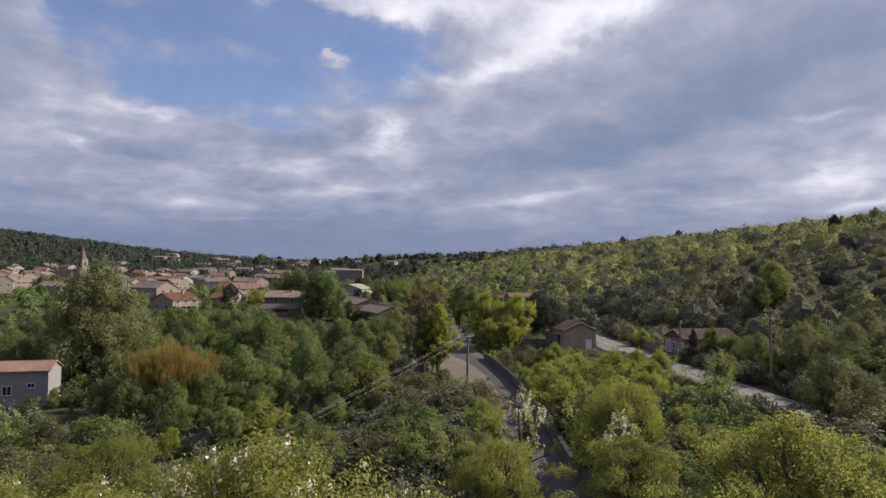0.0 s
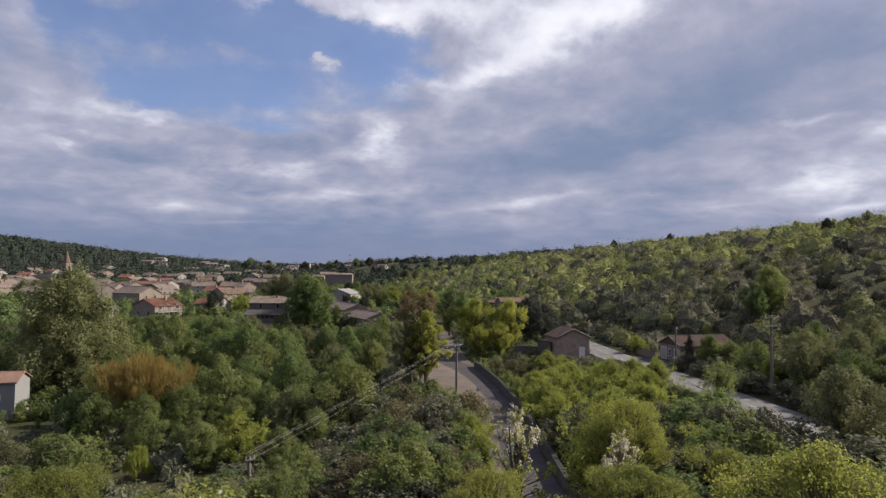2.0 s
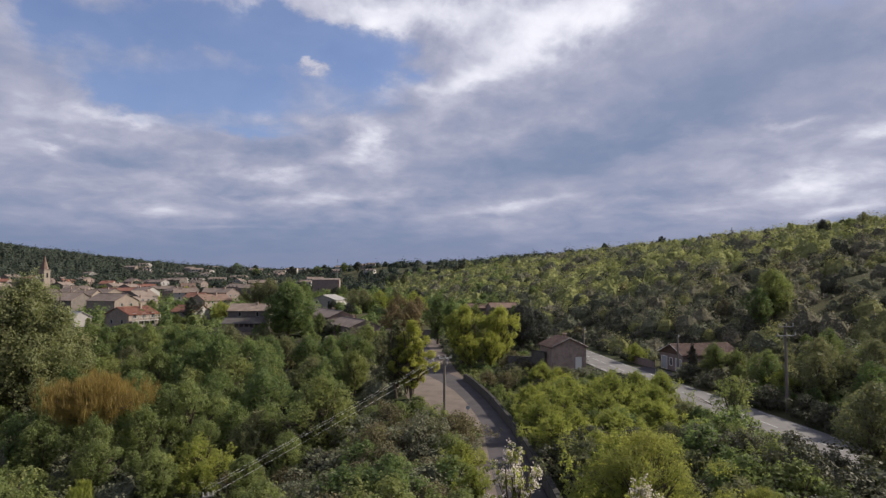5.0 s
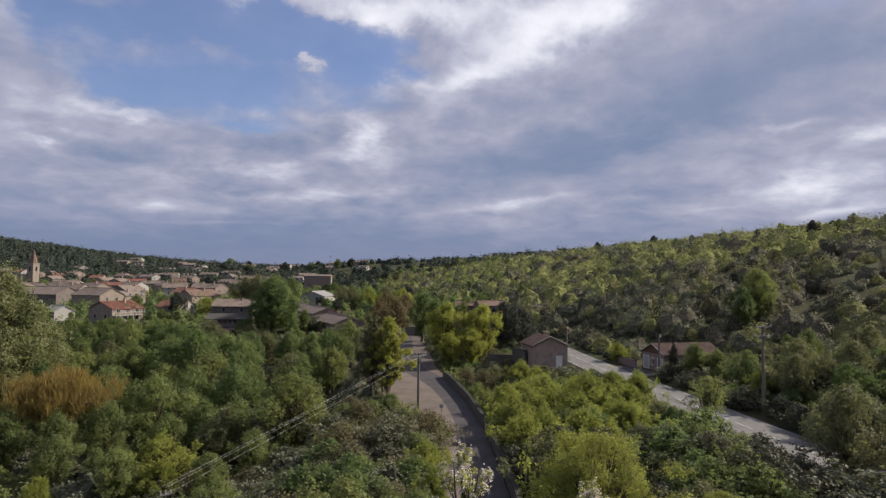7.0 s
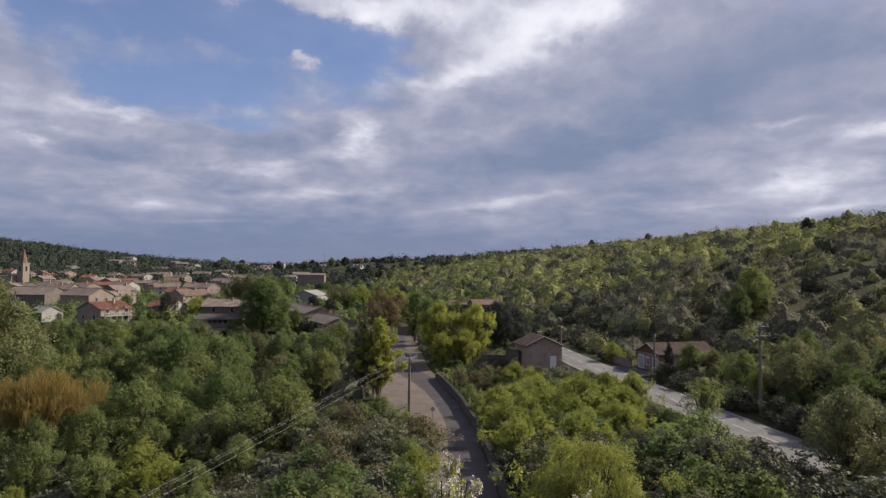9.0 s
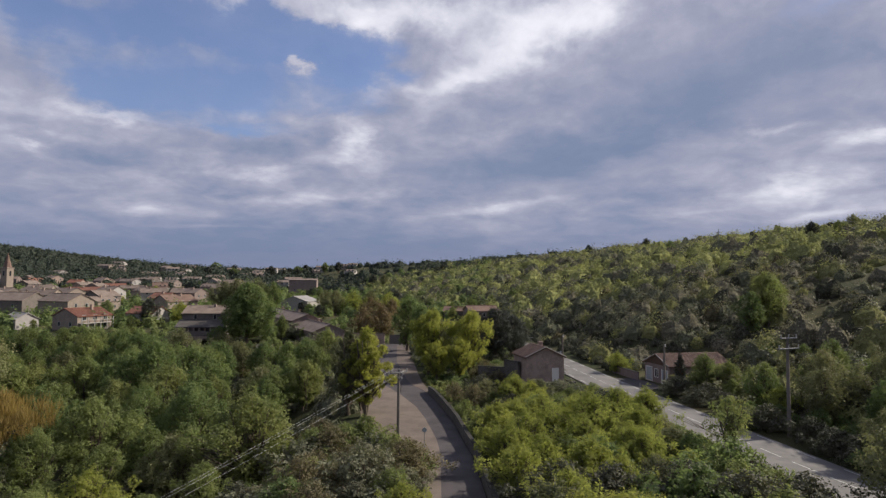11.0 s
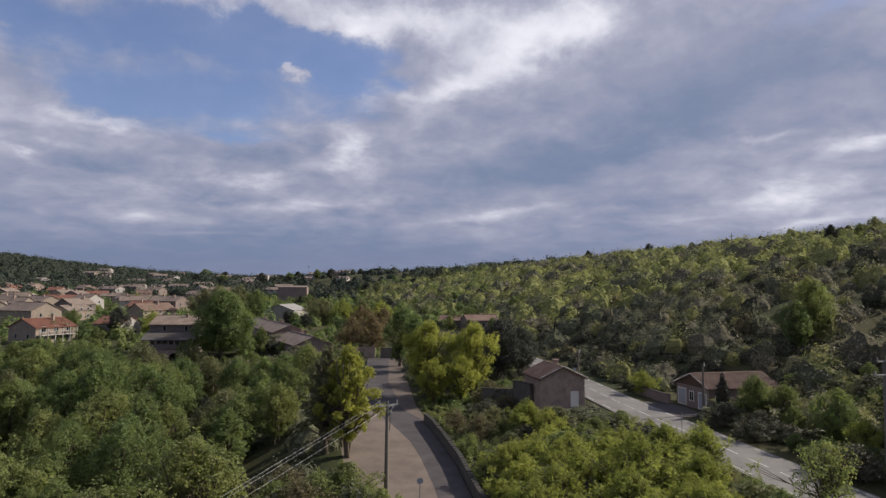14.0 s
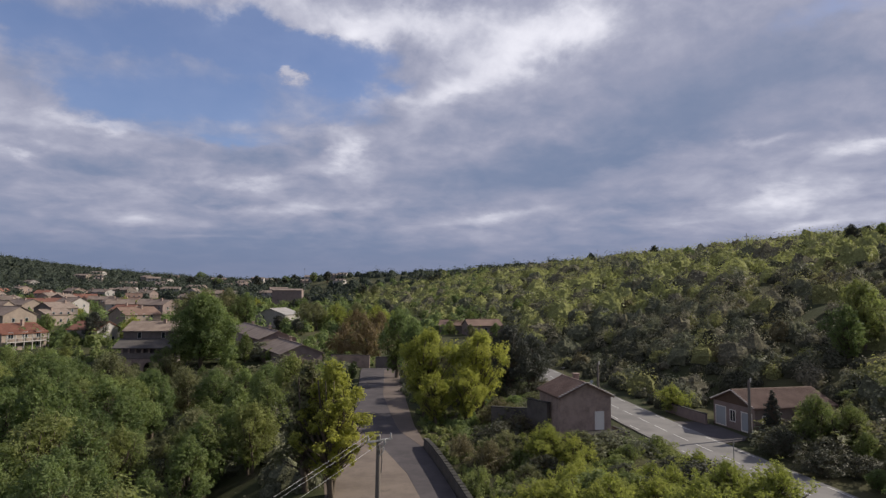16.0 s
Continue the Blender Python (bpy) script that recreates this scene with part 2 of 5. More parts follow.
def asphalt_build(low, high):
    def build(k):
        p = where(k)
        col = k.mix(k.ramp(k.noise(p, 0.35, 5, 0.6), 0.3, 0.7), low, high)
        stain = k.ramp(k.noise(p, 0.9, 6, 0.7, 1.0), 0.56, 0.7)
        col = k.mix(k.math("MULTIPLY", stain, 0.35), col, tuple(c * 0.55 for c in low))
        grain = k.noise(p, 18, 3)
        col = k.mix(k.math("MULTIPLY", grain, 0.35), col, low)
        return surface(k, col, 0.85, grain, 0.3, 0.01)
    return build


ASPHALT_OLD = material("asphalt_worn", asphalt_build((0.046, 0.041, 0.045), (0.082, 0.072, 0.076)))
ASPHALT_MAIN = material("asphalt_main", asphalt_build((0.125, 0.12, 0.118), (0.185, 0.178, 0.172)))
GRAVEL = material("gravel_pinkish", asphalt_build((0.112, 0.09, 0.077), (0.175, 0.143, 0.12)))


def paint_build(colour, rough=0.7, amount=0.5, dark=0.55):
    def build(k):
        p = where(k)
        s = k.ramp(k.noise(p, 0.9, 6, 0.65), 0.35, 0.75)
        f = k.noise(p, 12, 4)
        d = tuple(c * dark for c in colour)
        col = k.mix(k.math("MULTIPLY", s, amount), colour, d)
        col = k.mix(k.math("MULTIPLY", f, 0.25), col, d)
        return surface(k, col, rough, f, 0.3, 0.02)
    return build


LINE_WHITE = material("road_paint", paint_build((0.45, 0.45, 0.44), 0.7, 0.7))
STONE_WALL = material("stone_wall_grey", paint_build((0.12, 0.108, 0.098), 0.9, 0.8, 0.45))
STONE_CAP = material("stone_coping", paint_build((0.042, 0.040, 0.036), 0.9, 0.7, 0.5))
RENDER_GREY = material("render_grey_beige", paint_build((0.36, 0.275, 0.235), 0.9, 0.9, 0.5))
RENDER_PINK = material("render_pinkish", paint_build((0.235, 0.185, 0.17), 0.9, 0.7, 0.6))
RENDER_BEIGE = material("render_beige", paint_build((0.27, 0.222, 0.188), 0.9, 0.7, 0.6))
RENDER_WHITE = material("render_white", paint_build((0.36, 0.34, 0.325), 0.8, 0.5, 0.7))
RENDER_DIM = material("render_dim_grey", paint_build((0.165, 0.142, 0.13), 0.9, 0.7, 0.6))
BLOCK_GREY = material("concrete_block", paint_build((0.25, 0.25, 0.255), 0.9, 0.5, 0.75))
WOOD_POLE = material("concrete_pole", paint_build((0.165, 0.145, 0.128), 0.85, 0.5, 0.6))
STEEL = material("galvanised_steel", paint_build((0.22, 0.22, 0.22), 0.5, 0.5, 0.7))
PORCELAIN = material("porcelain", paint_build((0.38, 0.37, 0.35), 0.3, 0.1))
WIRE = material("wire_aluminium", paint_build((0.62, 0.62, 0.61), 0.4, 0.1))
WOOD_DARK = material("dark_wood", paint_build((0.10, 0.065, 0.045), 0.8, 0.6))
DOOR_WHITE = material("door_white", paint_build((0.68, 0.66, 0.62), 0.6, 0.3, 0.8))
SHUTTER = material("shutter_grey_blue", paint_build((0.30, 0.33, 0.35), 0.7, 0.3, 0.8))


def glass_build(k):
    return surface(k, (0.02, 0.024, 0.03), 0.12, spec=0.5)


GLASS = material("window_glass", glass_build)


def roof_build(low, high):
    def build(k):
        p = where(k)
        a, f = k.noise(p, 0.5, 5, 0.6), k.noise(p, 7, 4, 0.7)
        own = k.n("ShaderNodeObjectInfo").outputs["Random"]
        col = k.mix(k.ramp(a, 0.3, 0.7), low, high)
        col = k.mix(k.math("MULTIPLY", f, 0.5), col, tuple(c * 0.5 for c in low))
        col = k.mix(k.math("MULTIPLY", own, 0.25), col, low)
        return surface(k, col, 0.85, f, 0.5, 0.03)
    return build


TILE_OLD = material("roof_tiles_old", roof_build((0.155, 0.120, 0.102), (0.262, 0.212, 0.182)))
TILE_RED = material("roof_tiles_red", roof_build((0.18, 0.082, 0.06), (0.265, 0.125, 0.088)))
TILE_BROWN = material("roof_tiles_brown", roof_build((0.135, 0.088, 0.070), (0.21, 0.143, 0.116)))
TILE_DARK = material("roof_tiles_dark_grey", roof_build((0.075, 0.068, 0.064), (0.125, 0.113, 0.106)))
TILE_PINK = material("roof_tiles_pinkish", roof_build((0.21, 0.130, 0.104), (0.33, 0.215, 0.175)))
SHEET_GREY = material("roof_sheet_grey", roof_build((0.23, 0.22, 0.22), (0.33, 0.32, 0.31)))


# ---- mesh helpers ----
def mesh_np(name, verts, faces, mat, smooth=False, normals=None):
    """A mesh from arrays; all faces have the same number of corners. Leaves carry the normals of their clump."""
    me = bpy.data.meshes.new(name)
    verts, faces = np.asarray(verts, np.float32), np.asarray(faces, np.int32)
    k = faces.shape[1]
    me.vertices.add(len(verts)), me.loops.add(faces.size), me.polygons.add(len(faces))
    me.vertices.foreach_set("co", verts.ravel())
    me.loops.foreach_set("vertex_index", faces.ravel())
    me.polygons.foreach_set("loop_start", np.arange(0, faces.size, k, dtype=np.int32))
    me.polygons.foreach_set("use_smooth", np.full(len(faces), smooth))
    me.materials.append(mat)
    if normals is not None:
        me.attributes.new("custom_normal", "FLOAT_VECTOR", "POINT").data.foreach_set("vector", np.asarray(normals, np.float32).ravel())
    me.update(calc_edges=True)
    return me


def part(name, data, mat, parent, label=""):
    """Links a bmesh or a mesh as one object under a thing."""
    if isinstance(data, bmesh.types.BMesh):
        me = bpy.data.meshes.new(name)
        data.to_mesh(me)
        data.free()
        me.materials.append(mat)
    else:
        me = data
    ob = new(name, me)
    ob.parent = parent
    return tagged(ob, label)


def thing(name, m, label, category, group="", kind=""):
    ob = new(name)
    ob.matrix_basis = m
    return tagged(ob, label, category, group, kind)


def box(bm, x0, y0, z0, x1, y1, z1, bevel=0.0):
    """A box between two corners, its edges bevelled."""
    r = bmesh.ops.create_cube(bm, size=1.0, matrix=Matrix.Translation(((x0 + x1) / 2, (y0 + y1) / 2, (z0 + z1) / 2)) @ Matrix.Diagonal((abs(x1 - x0), abs(y1 - y0), abs(z1 - z0), 1)))
    if bevel:
        es = list({e for v in r["verts"] for e in v.link_edges})
        bmesh.ops.bevel(bm, geom=es, offset=bevel, segments=1, affect="EDGES")
    return bm


def boxed(*a, **k):
    return box(bmesh.new(), *a, **k)


def tube(points, radii, sides=6):
    """Vertices and quads of a tapered tube along points."""
    pts = np.asarray(points, float)
    tang = np.gradient(pts, axis=0)
    tang /= np.linalg.norm(tang, axis=1)[:, None] + 1e-9
    ref = np.array([0.31, 0.95, 0.05])
    a = np.cross(tang, ref)
    a /= np.linalg.norm(a, axis=1)[:, None] + 1e-9
    b = np.cross(tang, a)
    th = np.linspace(0, 2 * np.pi, sides, endpoint=False)
    ring = a[:, None] * np.cos(th)[None, :, None] + b[:, None] * np.sin(th)[None, :, None]
    v = (pts[:, None] + ring * np.asarray(radii)[:, None, None]).reshape(-1, 3)
    i, j = np.meshgrid(np.arange(len(pts) - 1), np.arange(sides), indexing="ij")
    j2 = (j + 1) % sides
    f = np.stack([i * sides + j, i * sides + j2, (i + 1) * sides + j2, (i + 1) * sides + j], -1).reshape(-1, 4)
    return v, f


def joined(pieces):
    vs, fs, n = [], [], 0
    for v, f in pieces:
        vs.append(v), fs.append(f + n)
        n += len(v)
    return np.concatenate(vs), np.concatenate(fs)


def leaves(centres, size, long=1.5, droop=0.0, spread=0.35, outward=None, face=2.0, own=0.5):
    """Folded leaf-shaped quads round given centres, turned at random."""
    n = len(centres)
    d = rng.normal(size=(n, 3))
    if droop:
        d = d * 0.75 + (0 if outward is None else outward)
        d[:, 2] -= droop
        d /= np.linalg.norm(d, axis=1)[:, None]
        s = np.cross(d, rng.normal(size=(n, 3)))
        s /= np.linalg.norm(s, axis=1)[:, None]
        u = np.cross(s, d)
    else:
        u = rng.normal(size=(n, 3)) * 0.55 + (0 if outward is None else outward * face)
        u[:, 2] += 0.35
        u /= np.linalg.norm(u, axis=1)[:, None]
        s = np.cross(u, d)
        s /= np.linalg.norm(s, axis=1)[:, None]
        d = np.cross(s, u)
    if outward is not None:
        u = np.where((u * outward).sum(1)[:, None] < 0, -u, u)
    s = np.where((np.cross(s, d) * u).sum(1)[:, None] < 0, -s, s)
    k = (size * (1 + spread * rng.normal(size=n)).clip(0.45, 1.9))[:, None]
    c = np.asarray(centres)
    v = np.stack([c - d * k * long * 0.5, c + s * k * 0.5 + u * k * 0.12, c + d * k * long * 0.5, c - s * k * 0.5 + u * k * 0.12], 1)
    soft = u
    if outward is not None:
        soft = u * own + outward / (np.linalg.norm(outward, axis=1)[:, None] + 1e-9) * 0.8
        soft /= np.linalg.norm(soft, axis=1)[:, None] + 1e-9
    return v.reshape(-1, 3), np.arange(n * 4).reshape(-1, 4), np.repeat(soft, 4, 0)


def crown_points(count, lobes, shell=0.45, loose=0.4, twig=9):
    """Points in a crown made of lobes (x, y, z, rx, ry, rz); most lie near the lobes' skin, none deep inside another lobe. They gather on twigs."""
    n = count // twig + 1
    L = np.asarray(lobes, float)
    vol = (L[:, 3] * L[:, 4] + L[:, 4] * L[:, 5] + L[:, 3] * L[:, 5])
    out, dirs, have = [], [], 0
    while have < n:
        pick = rng.choice(len(L), size=n, p=vol / vol.sum())
        d = rng.normal(size=(n, 3))
        d /= np.linalg.norm(d, axis=1)[:, None]
        r = 1 - shell * rng.random(n) ** 1.4 + 0.15 * rng.normal(size=n)
        r = np.where(rng.random(n) < loose, np.minimum(1.3, np.abs(rng.normal(size=n)) * 0.8), r)
        p = L[pick, :3] + d * r[:, None] * L[pick, 3:]
        q = (((p[:, None] - L[None, :, :3]) / L[None, :, 3:]) ** 2).sum(-1)
        ok = (q < 0.30).sum(1) == 0
        out.append(p[ok]), dirs.append(d[ok])
        have += ok.sum()
    p, d = np.repeat(np.concatenate(out)[:n], twig, 0)[:count], np.repeat(np.concatenate(dirs)[:n], twig, 0)[:count]
    return p + rng.normal(size=p.shape) * 0.17 * L[:, 3].mean(), d


def make_lobes(height, radius, base, n, lean=0.0, top=0.55, wild=0.25):
    """Lobes of an uneven crown between base and height."""
    out = []
    for i in range(n):
        f = (i + 0.5) / n
        z = base + (height - base) * (0.12 + 0.80 * f)
        prof = math.sin(math.pi * min(1, (0.18 + 0.82 * f)) ** (1 / (2 * top)) * 0.93 + 0.12)
        a = i * 2.4 + rng.random()
        ring = radius * max(0.12, prof) * (0.62 + wild * rng.normal())
        rr = radius * (0.24 + 0.16 * rng.random()) * (0.75 + 0.35 * prof) * (15 / (n + 3)) ** 0.3
        out.append((ring * math.cos(a) + lean * f, ring * math.sin(a), z, rr, rr, rr * (0.85 + 0.5 * rng.random())))
    out.append((lean, 0, height - radius * 0.32, radius * 0.26, radius * 0.26, radius * 0.36))
    return out


def make_tree(name, label, height, radius, base, lobes, n, leaf, mat, stems=1, category="tree", long=1.5, droop=0.0, top=0.55, bloom=0, wild=0.25, loose=0.4, flat=1.0):
    """A tree at the origin: tapered trunk with limbs, crown of leaves, blossom where it has any."""
    tree = thing(name, Matrix.Identity(4), label, category, name.replace("_", " ") + "s of the valley")
    L = [(*q[:5], q[5] * flat) for q in make_lobes(height, radius, base, lobes, 0, top, wild)]
    tubes = []
    for s in range(stems):
        a = s * 2.3 + rng.random()
        off = 0.28 * radius * (stems > 1)
        tz = np.linspace(-0.4, height * 0.86, 9)
        lean = np.linspace(0, 1, 9) ** 1.3
        px = off * math.cos(a) * (0.3 + 1.4 * lean) + 0.05 * radius * np.sin(tz * 0.9 + a)
        py = off * math.sin(a) * (0.3 + 1.4 * lean) + 0.05 * radius * np.cos(tz * 0.7 + a)
        r0 = 0.020 * height / (stems ** 0.5) + 0.05
        tubes.append(tube(np.stack([px, py, tz], 1), np.linspace(r0 * 1.25, r0 * 0.2, 9), 7))
    for lx, ly, lz, lr, _, _ in L:
        z0 = base * 0.8 + (lz - base) * 0.45
        t = np.linspace(0, 1, 5)
        pts = np.stack([lx * t, ly * t, z0 + (lz - z0) * t ** 1.4], 1) + 0.06 * radius * rng.normal(size=(5, 3)) * (t * (1 - t) * 4)[:, None]
        tubes.append(tube(pts, np.linspace(0.010 * height, 0.012, 5), 5))
        for _ in range(2):
            e = np.array([lx, ly, lz]) + rng.normal(size=3) * lr * 0.55
            tubes.append(tube(np.linspace(pts[2], e, 4), np.linspace(0.005 * height, 0.01, 4), 4))
    v, f = joined(tubes)
    part("trunk", mesh_np("trunk", v, f, BARK, True), BARK, tree)
    c, d = crown_points(n, L, loose=loose)
    v, f, nv = leaves(c, leaf, long, droop, outward=d * 0.5, own=0.8)
    part("crown", mesh_np("crown", v, f, mat, normals=nv), mat, tree)
    if bloom:
        keep = np.argsort(-(c[:, 2] + radius * 0.5 * rng.random(n)))[: n // 2]
        b = c[rng.choice(keep, bloom)] + d[rng.choice(keep, bloom)] * 0.02
        b = np.repeat(b, 14, 0) + rng.normal(size=(bloom * 14, 3)) * np.array([0.065, 0.065, 0.15])
        v, f, _ = leaves(b, 0.072, 1.3, 0.6)
        part("blossom", mesh_np("blossom", v, f, BLOSSOM), BLOSSOM, tree, "hanging white blossom clusters")
    return tree


# ---- the lie of the land ----
def lerp(v, xs, ys):
    return np.interp(v, xs, ys)


def low_x(y):
    return lerp(y, [20, 60, 75, 92, 104, 115, 121, 137, 150, 175, 200], [16, 6.6, 6.6, 6.3, 4.9, 3.2, 1.6, -1.4, -3.3, -5.4, -7])


def low_z(y):
    return lerp(y, [20, 50, 97, 120, 145, 175, 260], [-3, 0, 0, 1.0, 1.9, 2.8, 4])


def main_x(y):
    return lerp(y, [20, 60, 84, 98, 108, 123, 137, 150, 175, 210], [48, 40.5, 36.6, 34.8, 33.5, 31.5, 30.0, 28.6, 25.5, 20])


def main_z(y):
    return lerp(y, [0, 60, 98, 130, 175, 260], [0.8, 1.3, 1.8, 2.1, 2.8, 4.5])


def valley_z(y):
    return lerp(y, [-50, 130, 163, 180, 230, 300, 450, 770, 1500, 3000, 5000], [-4.2, -4.2, -2.6, 3.0, 5.0, 6.0, 8.0, 24, 31, 50, 80])


def foot_x(y):
    return lerp(y, [-100, 60, 93, 120, 150, 200, 250, 320, 420, 500, 700, 1200, 3000], [56, 46, 42.5, 45, 35.5, 28, 19, 2, -30, -50, -120, -300, -900])


def smooth(a, b, v):
    t = np.clip((v - a) / (b - a), 0, 1)
    return t * t * (3 - 2 * t)


def land(x, y):
    """Height of the ground, for numbers or arrays."""
    x, y = np.asarray(x, float), np.asarray(y, float)
    xl, xm = low_x(y), main_x(y)
    zv, zl, zm = valley_z(y), low_z(y), main_z(y)
    far = smooth(170, 240, y)
    h = zv + (zl - zv) * smooth(xl - 24, xl - 10, x)
    h = h + (zm - zl) * smooth(xl + 5, xm - 7, x)
    h = h * (1 - far) + far * (zv + (zm - zv) * 0 * x)
    d = np.maximum(0, x - foot_x(y))
    top = lerp(y, [0, 150, 250, 420, 600, 800, 2000], [62, 60, 58, 44, 22, 12, 8])
    h = h + top * (1 - np.exp(-0.33 * d / top)) + (-2.0 * smooth(0, 6, d) + 2.0 * smooth(0, 14, d)) * (1 - far)
    # wooded ridge behind the town
    h = h + 62 * np.exp(-(((x + 900) / 400) ** 2 + ((y - 900) / 420) ** 2))
    bump = 0.5 * np.sin(x * 0.13 + 1.3 * np.sin(y * 0.07)) * np.sin(y * 0.11 + 0.8 * np.sin(x * 0.09))
    h = h + bump * (smooth(4, 14, np.abs(x - xm)) * smooth(9, 20, np.abs(x - xl)) + far).clip(0, 1)
    return h


def axis(lo, a, b, hi, step, grow=1.12):
    """Grid lines: even between a and b, wider and wider outside."""
    mid = list(np.arange(a, b + step / 2, step))
    s, v = step, b
    while v < hi:
        s *= grow
        v = min(hi, v + s)
        mid.append(v)
    s, v = step, a
    while v > lo:
        s *= grow
        v = max(lo, v - s)
        mid.insert(0, v)
    return np.array(mid)


gx, gy = axis(-4200, -40, 70, 4200, 1.0), axis(-400, 20, 190, 4900, 1.0)
X, Y = np.meshgrid(gx, gy)
Z = land(X, Y)
# the carriageways are cut slightly below their paving
for cx, wide in ((low_x, 6.0), (main_x, 5.2)):
    near = (np.abs(X - cx(Y) + (2.0 if cx is low_x else 0)) < wide + 1) & (Y < 185) & (Y > 40)
    Z = np.where(near, np.minimum(Z, (low_z(Y) if cx is low_x else main_z(Y)) - 0.12), Z)
ny, nx = X.shape
q = (np.arange(ny - 1)[:, None] * nx + np.arange(nx - 1)[None]).ravel()
ground = new("ground", mesh_np("ground", np.stack([X, Y, Z], -1).reshape(-1, 3), np.stack([q, q + 1, q + nx + 1, q + nx], 1), GROUND, True))
tagged(ground, "rough green valley ground with grass and bare soil", "ground", kind="structure")


def strip(name, left, right, zf, y0, y1, lift, mat, label, step=1.5):
    """A paved strip between two edge functions of y, with real thickness."""
    ys = np.arange(y0, y1 + step / 2, step)
    l, r, z = np.array([left(v) for v in ys]), np.array([right(v) for v in ys]), zf(ys) + lift
    rows = np.stack([np.stack([l, ys, z - 0.3], 1), np.stack([l, ys, z], 1), np.stack([r, ys, z], 1), np.stack([r, ys, z - 0.3], 1)], 1)
    n = len(ys)
    f = []
    for i in range(n - 1):
        for j in range(3):
            a = i * 4 + j
            f.append((a, a + 1, a + 5, a + 4))
    ob = new(name, mesh_np(name, rows.reshape(-1, 3), np.array(f)[:, ::-1], mat))
    return tagged(ob, label, "road", kind="structure")


def lot_left(y):
    return lerp(y, [44, 60, 85, 89, 92, 97, 102, 112, 127, 131, 150, 175], [6.2, 3.2, 3.0, 2.6, 1.6, -1.0, -4.2, -6.0, -5.6, -5.3, -7.2, -9])


def asph_left(y):
    return lerp(y, [40, 60, 92, 97.7, 106.8, 113, 121, 128, 137, 150, 175], [8.2, 4.4, 4.7, 4.4, 3.0, 1.7, -1.0, -4.0, -6.0, -7.0, -8.9])


def asph_right(y):
    return lerp(y, [40, 60, 75, 92, 104, 112, 118, 121, 131, 137, 150, 175], [12.4, 8.6, 8.4, 7.9, 6.6, 5.2, 4.0, 3.3, 1.6, 1.0, -0.2, -2.2])


strip("road_lower", asph_left, asph_right, low_z, 44, 177, 0.02, ASPHALT_OLD, "worn dark asphalt lane along the stone wall")
strip("gravel_lot", lot_left, lambda y: asph_left(y) + 0.3, low_z, 46, 131, 0.012, GRAVEL, "pinkish gravel parking strip beside the lane")
DIRT = material("dirt_brown", asphalt_build((0.085, 0.068, 0.06), (0.135, 0.108, 0.094)))
strip("dirt_verge", lambda y: asph_right(y) - lerp(y, [122, 128, 150, 174], [0.1, 1.6, 2.8, 2.2]), lambda y: asph_right(y) + 0.5, low_z, 122, 174, 0.035, DIRT, "brown dirt verge beside the lane")
road_main = strip("road_main", lambda y: main_x(y) - 3.5, lambda y: main_x(y) + 3.4, main_z, 44, 205, 0.02, ASPHALT_MAIN, "pale grey asphalt main road with dashed lines", 2.0)


def dashes(parent, offset, y0, y1, dash, space, width=0.14):
    """Painted dashes along the main road, each a thin plate on the asphalt."""
    y = y0
    while y < y1:
        bm = bmesh.new()
        cols = []
        for k in range(4):
            v = y + dash * k / 3
            cols.append([bm.verts.new((float(main_x(v)) + offset + sx * width / 2, v, float(main_z(v)) + 0.026)) for sx in (-1, 1)])
        for k in range(3):
            bm.faces.new((cols[k][0], cols[k][1], cols[k + 1][1], cols[k + 1][0]))
        part("line_mark", bm, LINE_WHITE, parent)
        y += dash + space


dashes(road_main, 0.0, 50, 200, 3.0, 1.4)
dashes(road_main, -2.95, 50, 200, 2.6, 3.2)
dashes(road_main, 2.95, 50, 200, 2.6, 3.2)


# ---- vegetation, rough fill ----
def clear(x, y):
    """True where trees may stand."""
    if 94 < y < 180 and min(lot_left(y), asph_left(y)) - 0.9 < x < asph_right(y) + 1.0:
        return False
    if y <= 94 and asph_left(y) - 2.6 < x < asph_right(y) + 1.0:
        return False
    if -(7.4 if y < 116 else 5.2) < x - main_x(y) < 5.2 and y < 210:
        return False
    if 15 < x < 27 and 117 < y < 130:
        return False
    if -28.5 < x < -21.5 and 58 < y < 65.5 or -32 < x < -7 and 54.5 < y < 58.5:
        return False
    if 35 < x < 52.5 and 121 < y < 137:
        return False
    return True


# ---- houses ----
def ribs(bm, w, run, z0, z1, sgn, over, pitch=0.24):
    """Barrel tiles of one slope as one corrugated sheet, ridge along x."""
    y0, zlow = sgn * (run + over), z0 - (z1 - z0) / run * over
    n = max(2, int((w + 2 * over) / pitch))
    p = (w + 2 * over) / n
    low, high = [], []
    for i in range(3 * n + 1):
        x = -w / 2 - over + i * p / 3
        dz = 0.02 + (0.085 if i % 3 else 0.0)
        low.append(bm.verts.new((x, y0, zlow + 0.14 + dz))), high.append(bm.verts.new((x, 0, z1 + 0.14 + dz)))
    for i in range(3 * n):
        bm.faces.new((low[i], low[i + 1], high[i + 1], high[i]))


